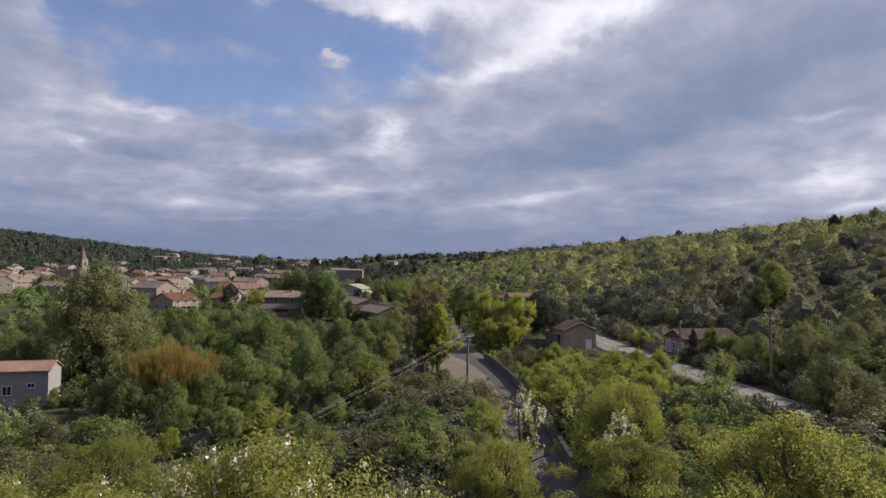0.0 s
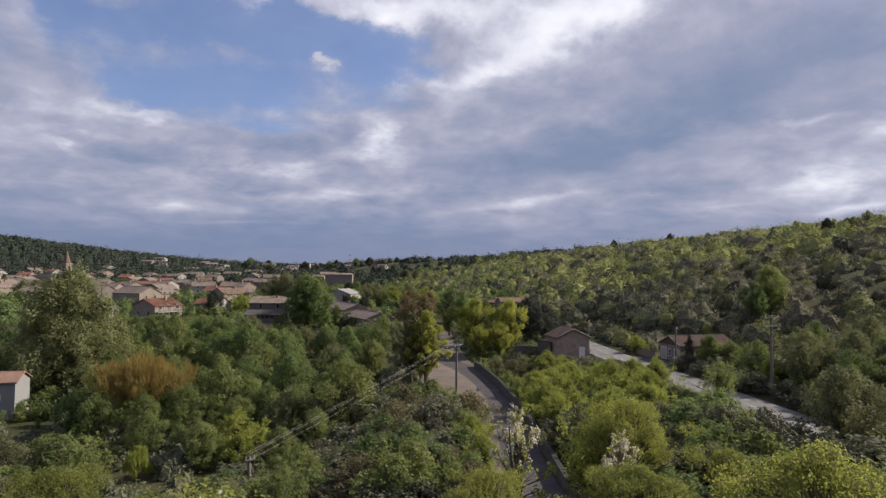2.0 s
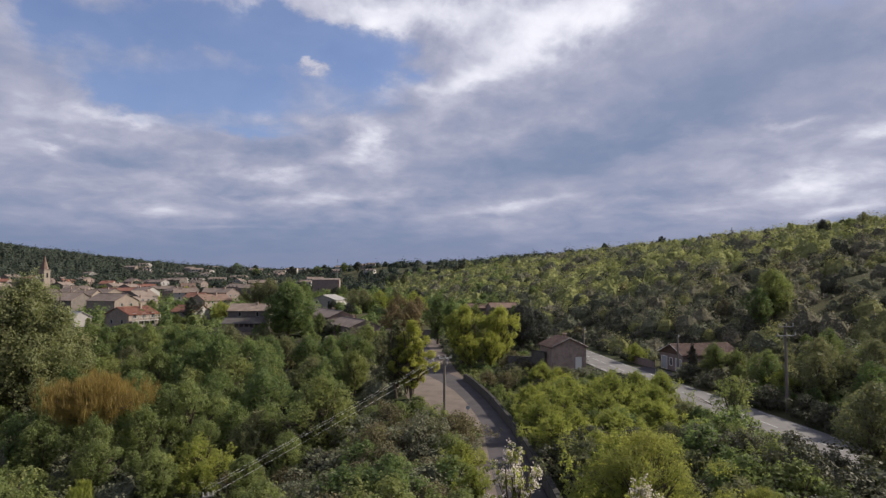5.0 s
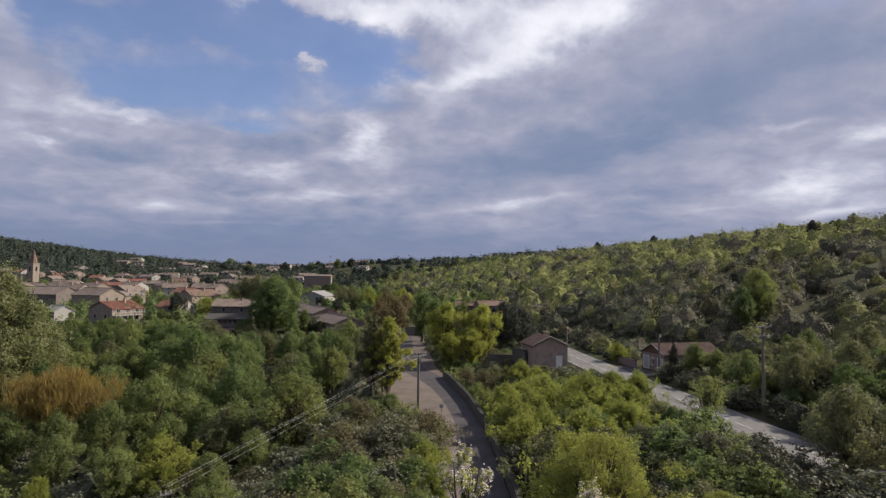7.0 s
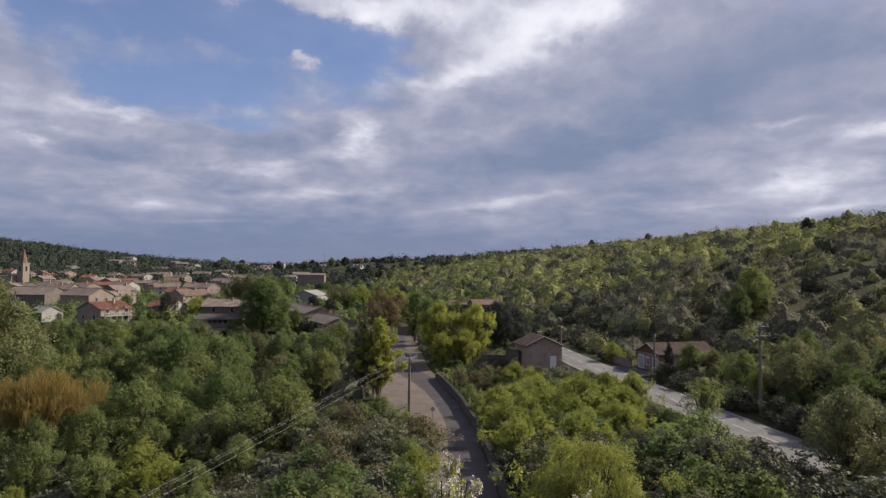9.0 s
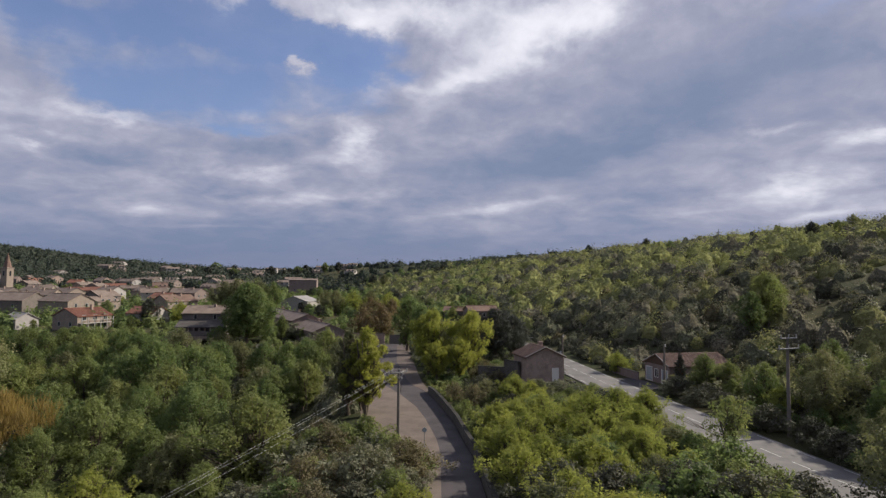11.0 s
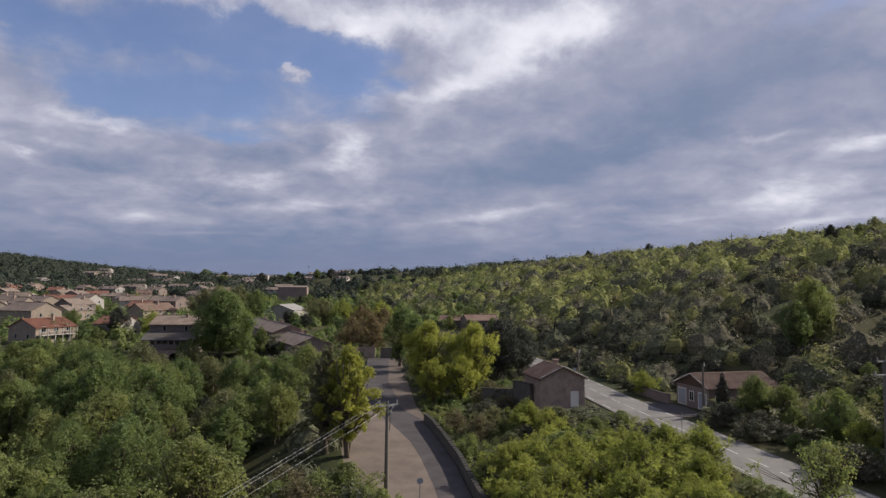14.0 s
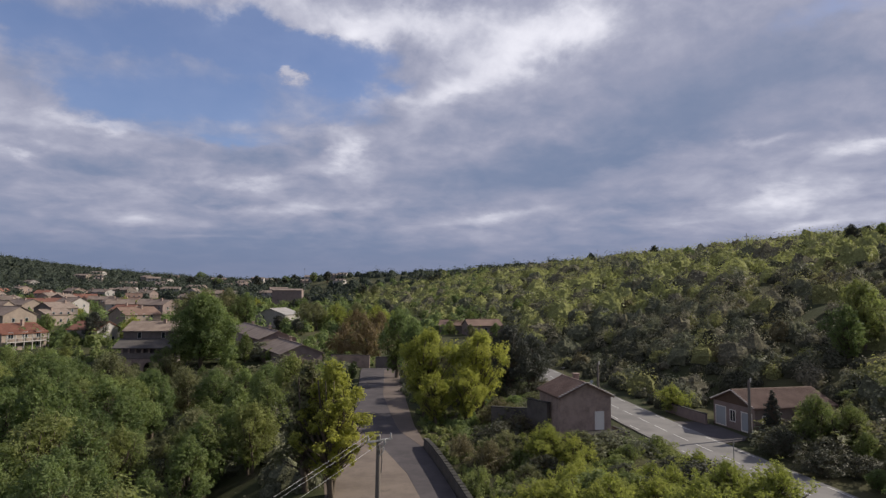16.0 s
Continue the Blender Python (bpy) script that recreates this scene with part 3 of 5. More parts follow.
def slope_slab(w, run, z0, z1, sgn, over, thick=0.14):
    bm = bmesh.new()
    dz = (z1 - z0) / run
    y0, zl = sgn * (run + over), z0 - dz * over
    x0, x1 = -w / 2 - over, w / 2 + over
    vs = [bm.verts.new(p) for p in ((x0, y0, zl), (x1, y0, zl), (x1, 0, z1), (x0, 0, z1), (x0, y0, zl + thick), (x1, y0, zl + thick), (x1, 0, z1 + thick), (x0, 0, z1 + thick))]
    for f in ((0, 1, 2, 3), (4, 5, 6, 7), (0, 1, 5, 4), (1, 2, 6, 5), (2, 3, 7, 6), (3, 0, 4, 7)):
        bm.faces.new([vs[i] for i in f])
    bmesh.ops.recalc_face_normals(bm, faces=bm.faces)
    return bm


def opening(parent, face, u, z, ww, hh, w, d, frame_mat, pane_mat=None, name="window"):
    """A framed window or door on one face of a house: frame proud of the wall, pane set back in it."""
    bm = bmesh.new()
    t, e = 0.09, 0.05
    for x0, z0, x1, z1 in ((-ww / 2, 0, -ww / 2 + t, hh), (ww / 2 - t, 0, ww / 2, hh), (-ww / 2 + t, 0, ww / 2 - t, t), (-ww / 2 + t, hh - t, ww / 2 - t, hh)):
        box(bm, x0, -e, z0, x1, 0.06, z1)
    if ww > 0.9 and name == "window":
        box(bm, -0.03, -e + 0.01, t, 0.03, 0.05, hh - t)
    m = {"front": pose(u, -d / 2, z), "back": pose(u, d / 2, z, 0, 0, 180), "left": pose(-w / 2, -u, z, 0, 0, -90), "right": pose(w / 2, u, z, 0, 0, 90)}[face]
    bm.transform(m)
    win = part(name, bm, frame_mat, parent)
    pn = boxed(-ww / 2 + t, -0.012, t, ww / 2 - t, 0.02, hh - t)
    pn.transform(m)
    part("pane" if pane_mat is None else "leaf", pn, pane_mat or GLASS, win)
    return win


def house(x, y, turn, w, d, eave, rise, wall, roof, label, openings=(), tiled=False, chimney=None, sunk=0.0, name="house", z=None, over=0.3, deep=2.0, group=""):
    """A gabled house, ridge along its own x axis; eave and rise above its ground."""
    z = float(land(x, y)) if z is None else z
    h = thing(name, pose(x, y, z - sunk, 0, 0, turn), label, "house", group)
    bm = bmesh.new()
    prof = ((-d / 2, -deep), (d / 2, -deep), (d / 2, eave), (0, eave + rise), (-d / 2, eave))
    a = [bm.verts.new((-w / 2, py, pz)) for py, pz in prof]
    b = [bm.verts.new((w / 2, py, pz)) for py, pz in prof]
    bm.faces.new(a), bm.faces.new(b[::-1])
    for i in range(5):
        bm.faces.new((a[i], b[i], b[(i + 1) % 5], a[(i + 1) % 5]))
    bmesh.ops.recalc_face_normals(bm, faces=bm.faces)
    part("wall", bm, wall, h)
    for sgn in (-1, 1):
        bm = slope_slab(w, d / 2, eave, eave + rise, sgn, over)
        if tiled:
            ribs(bm, w, d / 2, eave, eave + rise, sgn, over)
        part("roof", bm, roof, h)
    cap = boxed(-w / 2 - over, -0.14, eave + rise + 0.08, w / 2 + over, 0.14, eave + rise + 0.24, 0.05)
    part("ridge_cap", cap, roof, h)
    if chimney:
        cx, cy, ch = chimney
        bm = boxed(cx - 0.3, cy - 0.3, eave, cx + 0.3, cy + 0.3, eave + rise + ch, 0.02)
        box(bm, cx - 0.38, cy - 0.38, eave + rise + ch, cx + 0.38, cy + 0.38, eave + rise + ch + 0.12, 0.02)
        part("chimney", bm, RENDER_GREY, h)
    for o in openings:
        opening(h, o[0], o[1], o[2], o[3], o[4], w, d, o[5] if len(o) > 5 else DOOR_WHITE, o[6] if len(o) > 6 else None, o[7] if len(o) > 7 else "window")
    return h


def wins(face, us, zs, w=0.9, h=1.2, mat=None):
    return [(face, u, z, w, h, mat or SHUTTER) for u in us for z in zs]


# house beside the main road
house(20.6, 125.2, 100, 6.4, 6.0, 4.5, 1.4, RENDER_GREY, TILE_BROWN, "small grey-beige rendered house beside the main road, tiled gable roof",
      [("left", 1.6, 0.9, 1.1, 2.0, DOOR_WHITE, DOOR_WHITE, "door")], True, (1.5, -0.9, 0.5), z=1.9)
# low pink house across the road
house(45.2, 127.4, 12, 11.0, 7.0, 3.0, 1.5, RENDER_PINK, TILE_BROWN, "low pinkish house with brown tiled roof across the road",
      [("left", 2.2, 0.15, 1.8, 2.2, DOOR_WHITE, SHUTTER, "garage_door"), ("left", -0.1, 0.9, 1.0, 1.4), ("left", -2.2, 0.15, 1.9, 2.3, DOOR_WHITE, SHUTTER, "garage_door"), ("front", -4, 0.9, 1.1, 1.3)], True, None, z=1.95)
def gable_boards():
    h2 = bpy.data.objects["house.001"]
    bm = bmesh.new()
    tri_a = [bm.verts.new((-5.56, yy, zz)) for yy, zz in ((-3.4, 3.0), (3.4, 3.0), (0, 4.44))]
    tri_b = [bm.verts.new((-5.5, yy, zz)) for yy, zz in ((-3.4, 3.0), (3.4, 3.0), (0, 4.44))]
    bm.faces.new(tri_a), bm.faces.new(tri_b[::-1])
    for i in range(3):
        bm.faces.new((tri_a[i], tri_b[i], tri_b[(i + 1) % 3], tri_a[(i + 1) % 3]))
    bmesh.ops.recalc_face_normals(bm, faces=bm.faces)
    part("gable_panel", bm, WOOD_DARK, h2, "dark brown boarded gable")
    for sgn in (-1, 1):
        for i in range(12):
            t = (i + 0.5) / 12
            part("verge_tile", boxed(-5.9, sgn * 3.75 * (1 - t) - 0.16, 3.02 + 1.58 * t, -5.66, sgn * 3.75 * (1 - t) + 0.16, 3.12 + 1.58 * t, 0.02), RENDER_WHITE, h2)
    h1 = bpy.data.objects["house"]
    for sgn in (-1, 1):
        for i in range(10):
            t = (i + 0.5) / 10
            yy, zz = sgn * 3.3 * (1 - t), 4.36 + 1.54 * t
            part("verge_tile", boxed(-3.62, yy - 0.15, zz + 0.2, -3.36, yy + 0.15, zz + 0.3, 0.02), RENDER_WHITE, h1)


gable_boards()


def roof_aerial(h, x, y, z):
    """A small television aerial on a roof."""
    v, f = tube([(x, y, z), (x, y, z + 1.5)], [0.025, 0.02], 5)
    mast_part = part("aerial", mesh_np("aerial", v, f, STEEL, True), STEEL, h)
    for i in range(4):
        part("aerial_rod", boxed(x - 0.35 + 0.05 * i, y - 0.3 + 0.2 * i, z + 1.36, x + 0.35 - 0.05 * i, y - 0.28 + 0.2 * i, z + 1.385), STEEL, mast_part)
    part("aerial_boom", boxed(x - 0.012, y - 0.4, z + 1.36, x + 0.012, y + 0.45, z + 1.385), STEEL, mast_part)


roof_aerial(bpy.data.objects["house"], 2.2, 0.4, 5.7)
# grey block house at the valley's edge
house(-67.8, 100, 16, 7.4, 5.5, 5.7, 1.1, BLOCK_GREY, TILE_PINK, "grey concrete-block house with a pinkish tiled roof among trees",
      [("front", -1.8, 2.2, 1.3, 1.4), ("front", 1.4, 3.2, 1.1, 0.8)], True, None, z=-4.2)
# villa with gallery and arches
def villa():
    v = house(-52.6, 186, 5, 10.2, 10, 8.0, 1.7, RENDER_DIM, TILE_OLD, "two-storey villa with pale tiled roof, gallery and arches",
              wins("front", (-2.0, 2.6), (6.6,), 0.8, 1.3, RENDER_WHITE), True, (1.6, -1, 0.5), z=1.6)
    bm = slope_slab(10.8, 4.2, 5.0, 6.5, -1, 0.2)
    bm.transform(Matrix.Translation((0, -5.0, 0)))
    part("gallery_roof", bm, TILE_DARK, v)
    bm = boxed(-5.4, -9.1, 2.9, 5.4, -5.0, 3.3, 0.03)
    part("gallery_floor", bm, RENDER_DIM, v)
    for i in range(9):
        u = -5.1 + i * 10.2 / 8
        part("gallery_pillar", boxed(u - 0.16, -9.0, 3.3, u + 0.16, -8.7, 5.1, 0.02), RENDER_GREY, v)
    part("parapet", boxed(-5.3, -9.05, 3.3, 5.3, -8.92, 4.1, 0.02), RENDER_DIM, v)
    for i in range(4):
        u = -3.9 + i * 2.6
        bm = boxed(u - 1.3, -9.0, -1.0, u - 0.95, -8.5, 2.9)
        box(bm, u + 0.95, -9.0, -1.0, u + 1.3, -8.5, 2.9)
        n = 8
        for k in range(n):
            a0, a1 = math.pi * k / n, math.pi * (k + 1) / n
            pts = [(u + 0.95 * math.cos(q), 1.3 + 0.95 * math.sin(q)) for q in (a0, a1)] + [(u + 0.95 * math.cos(q), 2.9) for q in (a1, a0)]
            fr, bk = [bm.verts.new((px, -9.0, pz)) for px, pz in pts], [bm.verts.new((px, -8.5, pz)) for px, pz in pts]
            bm.faces.new(fr), bm.faces.new(bk[::-1]), bm.faces.new((fr[0], bk[0], bk[1], fr[1]))
        part("arch", bm, RENDER_GREY, v)


villa()
# red-roofed house and its neighbours
def balcony_house():
    """Red-roofed house, its gable in the shade and a balcony along its sunlit side."""
    h = house(-93.0, 201.5, 70, 11.0, 9.0, 3.7, 2.0, RENDER_BEIGE, TILE_RED, "cream house with bright red tiled roof and a balcony", wins("front", (-3.4, 0, 3.4), (0.4, 2.5), 1.3, 1.5) + wins("left", (-2, 2), (1.0,)), True, (1.5, -1.5, 0.9))
    part("balcony_floor", boxed(-5.2, -5.7, 1.75, 5.2, -4.5, 1.9, 0.02), RENDER_WHITE, h)
    for i in range(6):
        u = -5.1 + i * 2.04
        part("balcony_post", boxed(u - 0.1, -5.65, -0.5, u + 0.1, -5.45, 3.45, 0.02), RENDER_WHITE, h)
    part("balcony_rail", boxed(-5.2, -5.6, 2.65, 5.2, -5.52, 2.75, 0.02), RENDER_WHITE, h)


balcony_house()
house(-117, 235, -20, 13, 10, 5.4, 2.3, RENDER_BEIGE, TILE_OLD, "beige gabled house with pale old roof tiles", wins("right", (-2, 2), (0.9, 3.4), 0.9), False)
house(-141, 245, -8, 17, 12, 5.6, 2.5, RENDER_DIM, TILE_OLD, "long grey-brown house with old tiled roof", wins("front", (-5, 0, 5), (3.2,)), False)
house(-111, 203, -30, 7, 6, 2.6, 1.6, RENDER_WHITE, RENDER_WHITE, "small white house with pale roof by the trees", wins("front", (-1.5, 1.5), (0.8,)), False)
house(-82, 217, -15, 9, 8, 3.6, 1.9, RENDER_WHITE, TILE_RED, "white house with orange-red roof half hidden by trees", wins("right", (-1.5, 1.5), (0.6,)), False)
house(-48, 274, 80, 14, 11, 4.4, 2.0, RENDER_WHITE, SHEET_GREY, "pale gabled hall with light sheet roof", wins("left", (-2.5, 2.5), (1.0, 3.0)), False)
for hx, hy, eave, roof, words in ((-24.1, 180.7, 3.2, TILE_OLD, "pinkish"), (-32.8, 198.7, 3.8, TILE_OLD, "faded pink"), (-41.6, 216.6, 3.5, TILE_OLD, "weathered grey")):
    house(hx, hy, 116, 19.6, 8.0, eave, 1.6, RENDER_PINK, roof, "low terraced house with " + words + " tiled roof", wins("front", (-6, 0, 6), (0.9,)), False, (3, -1, 0.6), group="terraced row")
house(-34, 173, 10, 5, 4, 1.6, 0.5, RENDER_WHITE, SHEET_GREY, "small white shed with flat pale roof", (), False)
house(-82, 446, 5, 18, 12, 11.0, 1.0, RENDER_PINK, TILE_OLD, "tall pinkish building beyond the trees", wins("front", (-5, 0, 5), (1, 4)), False)


def church(x, y):
    z = float(land(x, y))
    c = thing("church", pose(x, y, z, 0, 0, -15), "stone church tower with pointed red-brown spire", "church")
    bm = boxed(-2.4, -2.4, -2, 2.4, 2.4, 16, 0.1)
    box(bm, -2.65, -2.65, 15.6, 2.65, 2.65, 16.2, 0.05)
    part("tower", bm, RENDER_BEIGE, c)
    bm = bmesh.new()
    bmesh.ops.create_cone(bm, segments=8, radius1=2.4, radius2=0.08, depth=9, matrix=Matrix.Translation((0, 0, 20.8)), cap_ends=True)
    part("spire", bm, TILE_BROWN, c)
    for a in range(4):
        bm = boxed(-0.6, -2.46, 11, 0.6, -2.38, 14)
        bm.transform(pose(0, 0, 0, 0, 0, 90 * a))
        part("belfry_opening", bm, GLASS, c)
    bm = boxed(-22, -6, -2, -2.4, 6, 8)
    part("nave", bm, RENDER_BEIGE, c)
    return c


church(-259, 416)
hr = random.Random(4)
spots = []
tries = 0
while len(spots) < 66 and tries < 6000:
    tries += 1
    y = hr.uniform(262, 520)
    x = hr.uniform(-0.78, -0.27) * y
    if all((x - a) ** 2 + (y - b) ** 2 > 18.5 ** 2 for a, b in spots) and abs(x + 31.5 + (y - 196) * 0.49) > 12 and math.hypot(x + 259, y - 416) > 25 and all(math.hypot(x - a, y - b) > 17 for a, b in ((-117, 235), (-141, 245), (-82, 217), (-48, 274), (-80, 446), (-93, 201))):
        spots.append((x, y))
walls, tiles = [RENDER_BEIGE, RENDER_DIM, RENDER_WHITE, RENDER_PINK, RENDER_GREY], [TILE_OLD, TILE_OLD, TILE_BROWN, TILE_OLD, TILE_RED]
WALLWORD = ["beige", "grey-brown", "white", "pinkish", "grey"]
for i, (x, y) in enumerate(spots):
    k = hr.randrange(5)
    r = hr.choice((0, 1, 3, 3, 3, 0, 1, 2, 4, 0))
    ww = hr.uniform(9, 14)
    house(x, y, hr.uniform(-30, 25) + hr.choice((0, 0, 90)), ww, hr.uniform(7.5, 10), hr.uniform(3.6, 5.8), hr.uniform(1.6, 2.4), walls[k], tiles[r],
          WALLWORD[k] + " town house with " + ("red" if r == 4 else "brown" if r == 2 else "faded terracotta") + " tiled roof", wins("front", (-3, 0, 3), (1.0, 3.4)) + wins("right", (-2, 2), (3.2,)), False, (hr.uniform(-3, 3), -1, 0.7), group="town houses")
for i in range(36):
    y = hr.uniform(500, 820)
    x = hr.uniform(-0.56, -0.06) * y
    k = hr.choice((0, 2, 2, 4))
    house(x, y, hr.uniform(-30, 30), hr.uniform(8, 15), 9, hr.uniform(3.5, 6), 1.7, walls[k], TILE_OLD, WALLWORD[k] + " house on the far wooded slope", wins("front", (-4, 0, 4), (1.0, 4.0), 1.4, 1.6), False, group="houses on the far slope")
house(20.5, 237, 12, 10, 8, 2.8, 1.6, RENDER_PINK, TILE_BROWN, "house at the foot of the wooded hill", wins("front", (-3, 0, 3), (1.0,)), False)
house(13, 246, -8, 9, 7, 2.6, 1.4, RENDER_DIM, TILE_BROWN, "low brown-roofed house among hillside trees", wins("front", (-3, 0, 3), (1.0,)), False)

# ---- trees ----
acacia = [make_tree("acacia_tree", "flowering acacia with yellow-green leaves and white blossom", 13, 4.6, 4.5, 60, 46000, 0.07, LEAF_ACACIA, 4, bloom=170, wild=0.35, loose=0.4, top=0.3, flat=0.6),
          make_tree("acacia_tree", "spreading yellow-green acacia with open branches", 12, 4.5, 3.0, 90, 46000, 0.08, LEAF_ACACIA, 5, bloom=0, wild=0.35, loose=0.35, top=0.27, flat=0.6)]
leafy = [make_tree("deciduous_tree", "mid-green leafy valley tree", 10, 3.2, 0.5, 40, 16000, 0.13, LEAF_MID, 1, wild=0.34, loose=0.2, top=0.30, flat=1.25),
         make_tree("deciduous_tree", "slender mid-green valley tree", 11, 2.7, 0.5, 40, 15000, 0.13, LEAF_MID, 1, wild=0.34, loose=0.2, top=0.34, flat=1.35),
         make_tree("deciduous_tree", "broad olive-green valley tree", 9, 3.8, 0.4, 40, 15000, 0.13, LEAF_OLIVE, 2, wild=0.34, loose=0.25, top=0.30, flat=1.1),
         make_tree("deciduous_tree", "many-stemmed green valley tree with uneven crown", 10, 3.6, 0.4, 46, 16000, 0.13, LEAF_LIVELY, 3, wild=0.42, loose=0.2, top=0.28, flat=1.3),
         make_tree("deciduous_tree", "rounded lively green valley tree", 9.5, 3.3, 0.5, 36, 15000, 0.13, LEAF_LIVELY, 2, wild=0.3, loose=0.2, top=0.27, flat=1.2)]
fresh = [make_tree("young_tree", "bright yellow-green young tree", 8, 3.2, 0.3, 110, 24000, 0.11, LEAF_FRESH, 5, wild=0.5, loose=0.7, top=0.45, flat=1.6)]
poplar = [make_tree("poplar_tree", "tall narrow yellow-green tree beside the gravel lot", 12, 2.5, 1.0, 90, 34000, 0.10, LEAF_POPLAR, 6, top=0.42, wild=0.3, loose=0.3),
          make_tree("poplar_tree", "tall narrow dark olive tree beside the gravel lot", 12, 2.2, 1.0, 90, 13000, 0.13, LEAF_OLIVE, 2, top=0.6, wild=0.3)]
cedar = make_tree("cedar_tree", "dark evergreen tree behind the roadside house", 12, 4.3, 2.2, 60, 26000, 0.13, LEAF_DARK, 2, top=0.45, loose=0.3)
round_tree = make_tree("plane_tree", "big round dark-green tree beside the villa", 15, 6.6, 1.0, 70, 36000, 0.2, LEAF_MID, 1, wild=0.15, loose=0.2)
big_pale = make_tree("willow_tree", "big hazy olive-green tree rising over the valley wood", 21, 8.6, 2.0, 110, 60000, 0.19, LEAF_PALE, 3, wild=0.25, loose=0.25)
shrub = [make_tree("shrub", "dense dark green bramble shrub among the trees", 3.0, 2.4, 0.0, 40, 4200, 0.12, HILL_GREEN, 3, "shrub", wild=0.35),
         make_tree("shrub", "olive-green thorny shrub on rough ground", 3.4, 2.5, 0.0, 40, 4200, 0.12, LEAF_OLIVE, 3, "shrub", wild=0.35),
         make_tree("shrub", "olive-green leafy hillside shrub", 3.6, 2.3, 0.0, 40, 4200, 0.12, HILL_OLIVE, 2, "shrub", wild=0.35)]
thicket_shrub = [make_tree("shrub", "lively green bush on the bank beside the lane", 3.2, 2.0, 0.0, 30, 6000, 0.10, LEAF_LIVELY, 3, "shrub", wild=0.4, loose=0.25, flat=1.2),
                 make_tree("shrub", "dull brown-green bush with dry twigs", 3.2, 2.4, 0.0, 34, 6000, 0.09, HILL_BROWN, 5, "shrub", wild=0.4, loose=0.5),
                 make_tree("shrub", "dark leafy bush in the bank's hollow", 3.0, 2.2, 0.0, 30, 5500, 0.11, LEAF_MID, 2, "shrub", wild=0.35, loose=0.2),
                 make_tree("shrub", "dark evergreen bush along the main road", 3.0, 2.3, 0.0, 34, 6000, 0.10, HILL_DARK, 3, "shrub", wild=0.35, loose=0.25)]
blossom_tree = make_tree("blossom_tree", "thin sapling covered in white blossom", 8, 1.7, 2.0, 16, 1800, 0.12, LEAF_FRESH, 3, bloom=190, wild=0.5)
sapling = make_tree("roadside_sapling", "sparse young tree at the main road's edge", 4.8, 2.1, 1.0, 26, 5000, 0.085, LEAF_LIVELY, 3, wild=0.6, loose=0.5)
orange = make_tree("osier_shrub", "orange-brown osier clump among green trees", 8, 5.0, 4.9, 70, 24000, 0.042, LEAF_ORANGE, 8, "shrub", long=16.0, droop=-2.2, top=0.3)
weeping = make_tree("weeping_willow", "small weeping willow with pale yellow-green strands", 6, 2.4, 1.2, 16, 7000, 0.06, LEAF_FRESH, 1, long=11, droop=2.8)
lane_tree = make_tree("lane_tree", "full yellow-green tree standing beside the lane", 11, 3.5, 0.8, 80, 26000, 0.12, LEAF_POPLAR, 3, top=0.34, wild=0.34, loose=0.55, flat=1.15)
cypress = make_tree("cypress_tree", "narrow dark cypress standing upright", 7, 0.9, 0.2, 60, 6000, 0.10, LEAF_DARK, 1, top=0.42, wild=0.1, loose=0.8)
russet = make_tree("russet_tree", "russet-brown tree beyond the lane", 9, 4.2, 0.6, 36, 8000, 0.2, LEAF_BROWN, 2)
templates = acacia + leafy + fresh + poplar + [cedar, round_tree, big_pale] + shrub + [blossom_tree, sapling, orange, weeping, cypress, russet, lane_tree] + thicket_shrub
HEIGHT = {}
for t0, hh in zip(templates, (13, 12, 10, 11, 9, 10, 9.5, 8, 12, 12, 12, 15, 21, 3.0, 3.4, 3.6, 8, 4.8, 8, 6, 7, 9, 11, 3.2, 3.2, 3.0, 3.0)):
    HEIGHT[t0] = hh
first = set()


def plant(t0, x, y, top=None, tall=None, wide=1.0):
    """Sets a tree on the ground, so tall that it ends at the height top."""
    z = float(land(x, y))
    tall = (top - z) if tall is None else tall
    s = tall / HEIGHT[t0]
    m = pose(x, y, z - 0.05, 0, 0, rng.uniform(0, 360)) @ Matrix.Diagonal((s * wide, s * wide, s, 1))
    if t0 not in first:
        first.add(t0)
        t0.matrix_basis = m
        return t0
    ob = t0.copy()
    scene.collection.objects.link(ob)
    for c in t0.children:
        k = c.copy()
        scene.collection.objects.link(k)
        k.parent = ob
        k.matrix_parent_inverse = c.matrix_parent_inverse
    ob.matrix_basis = m
    return ob


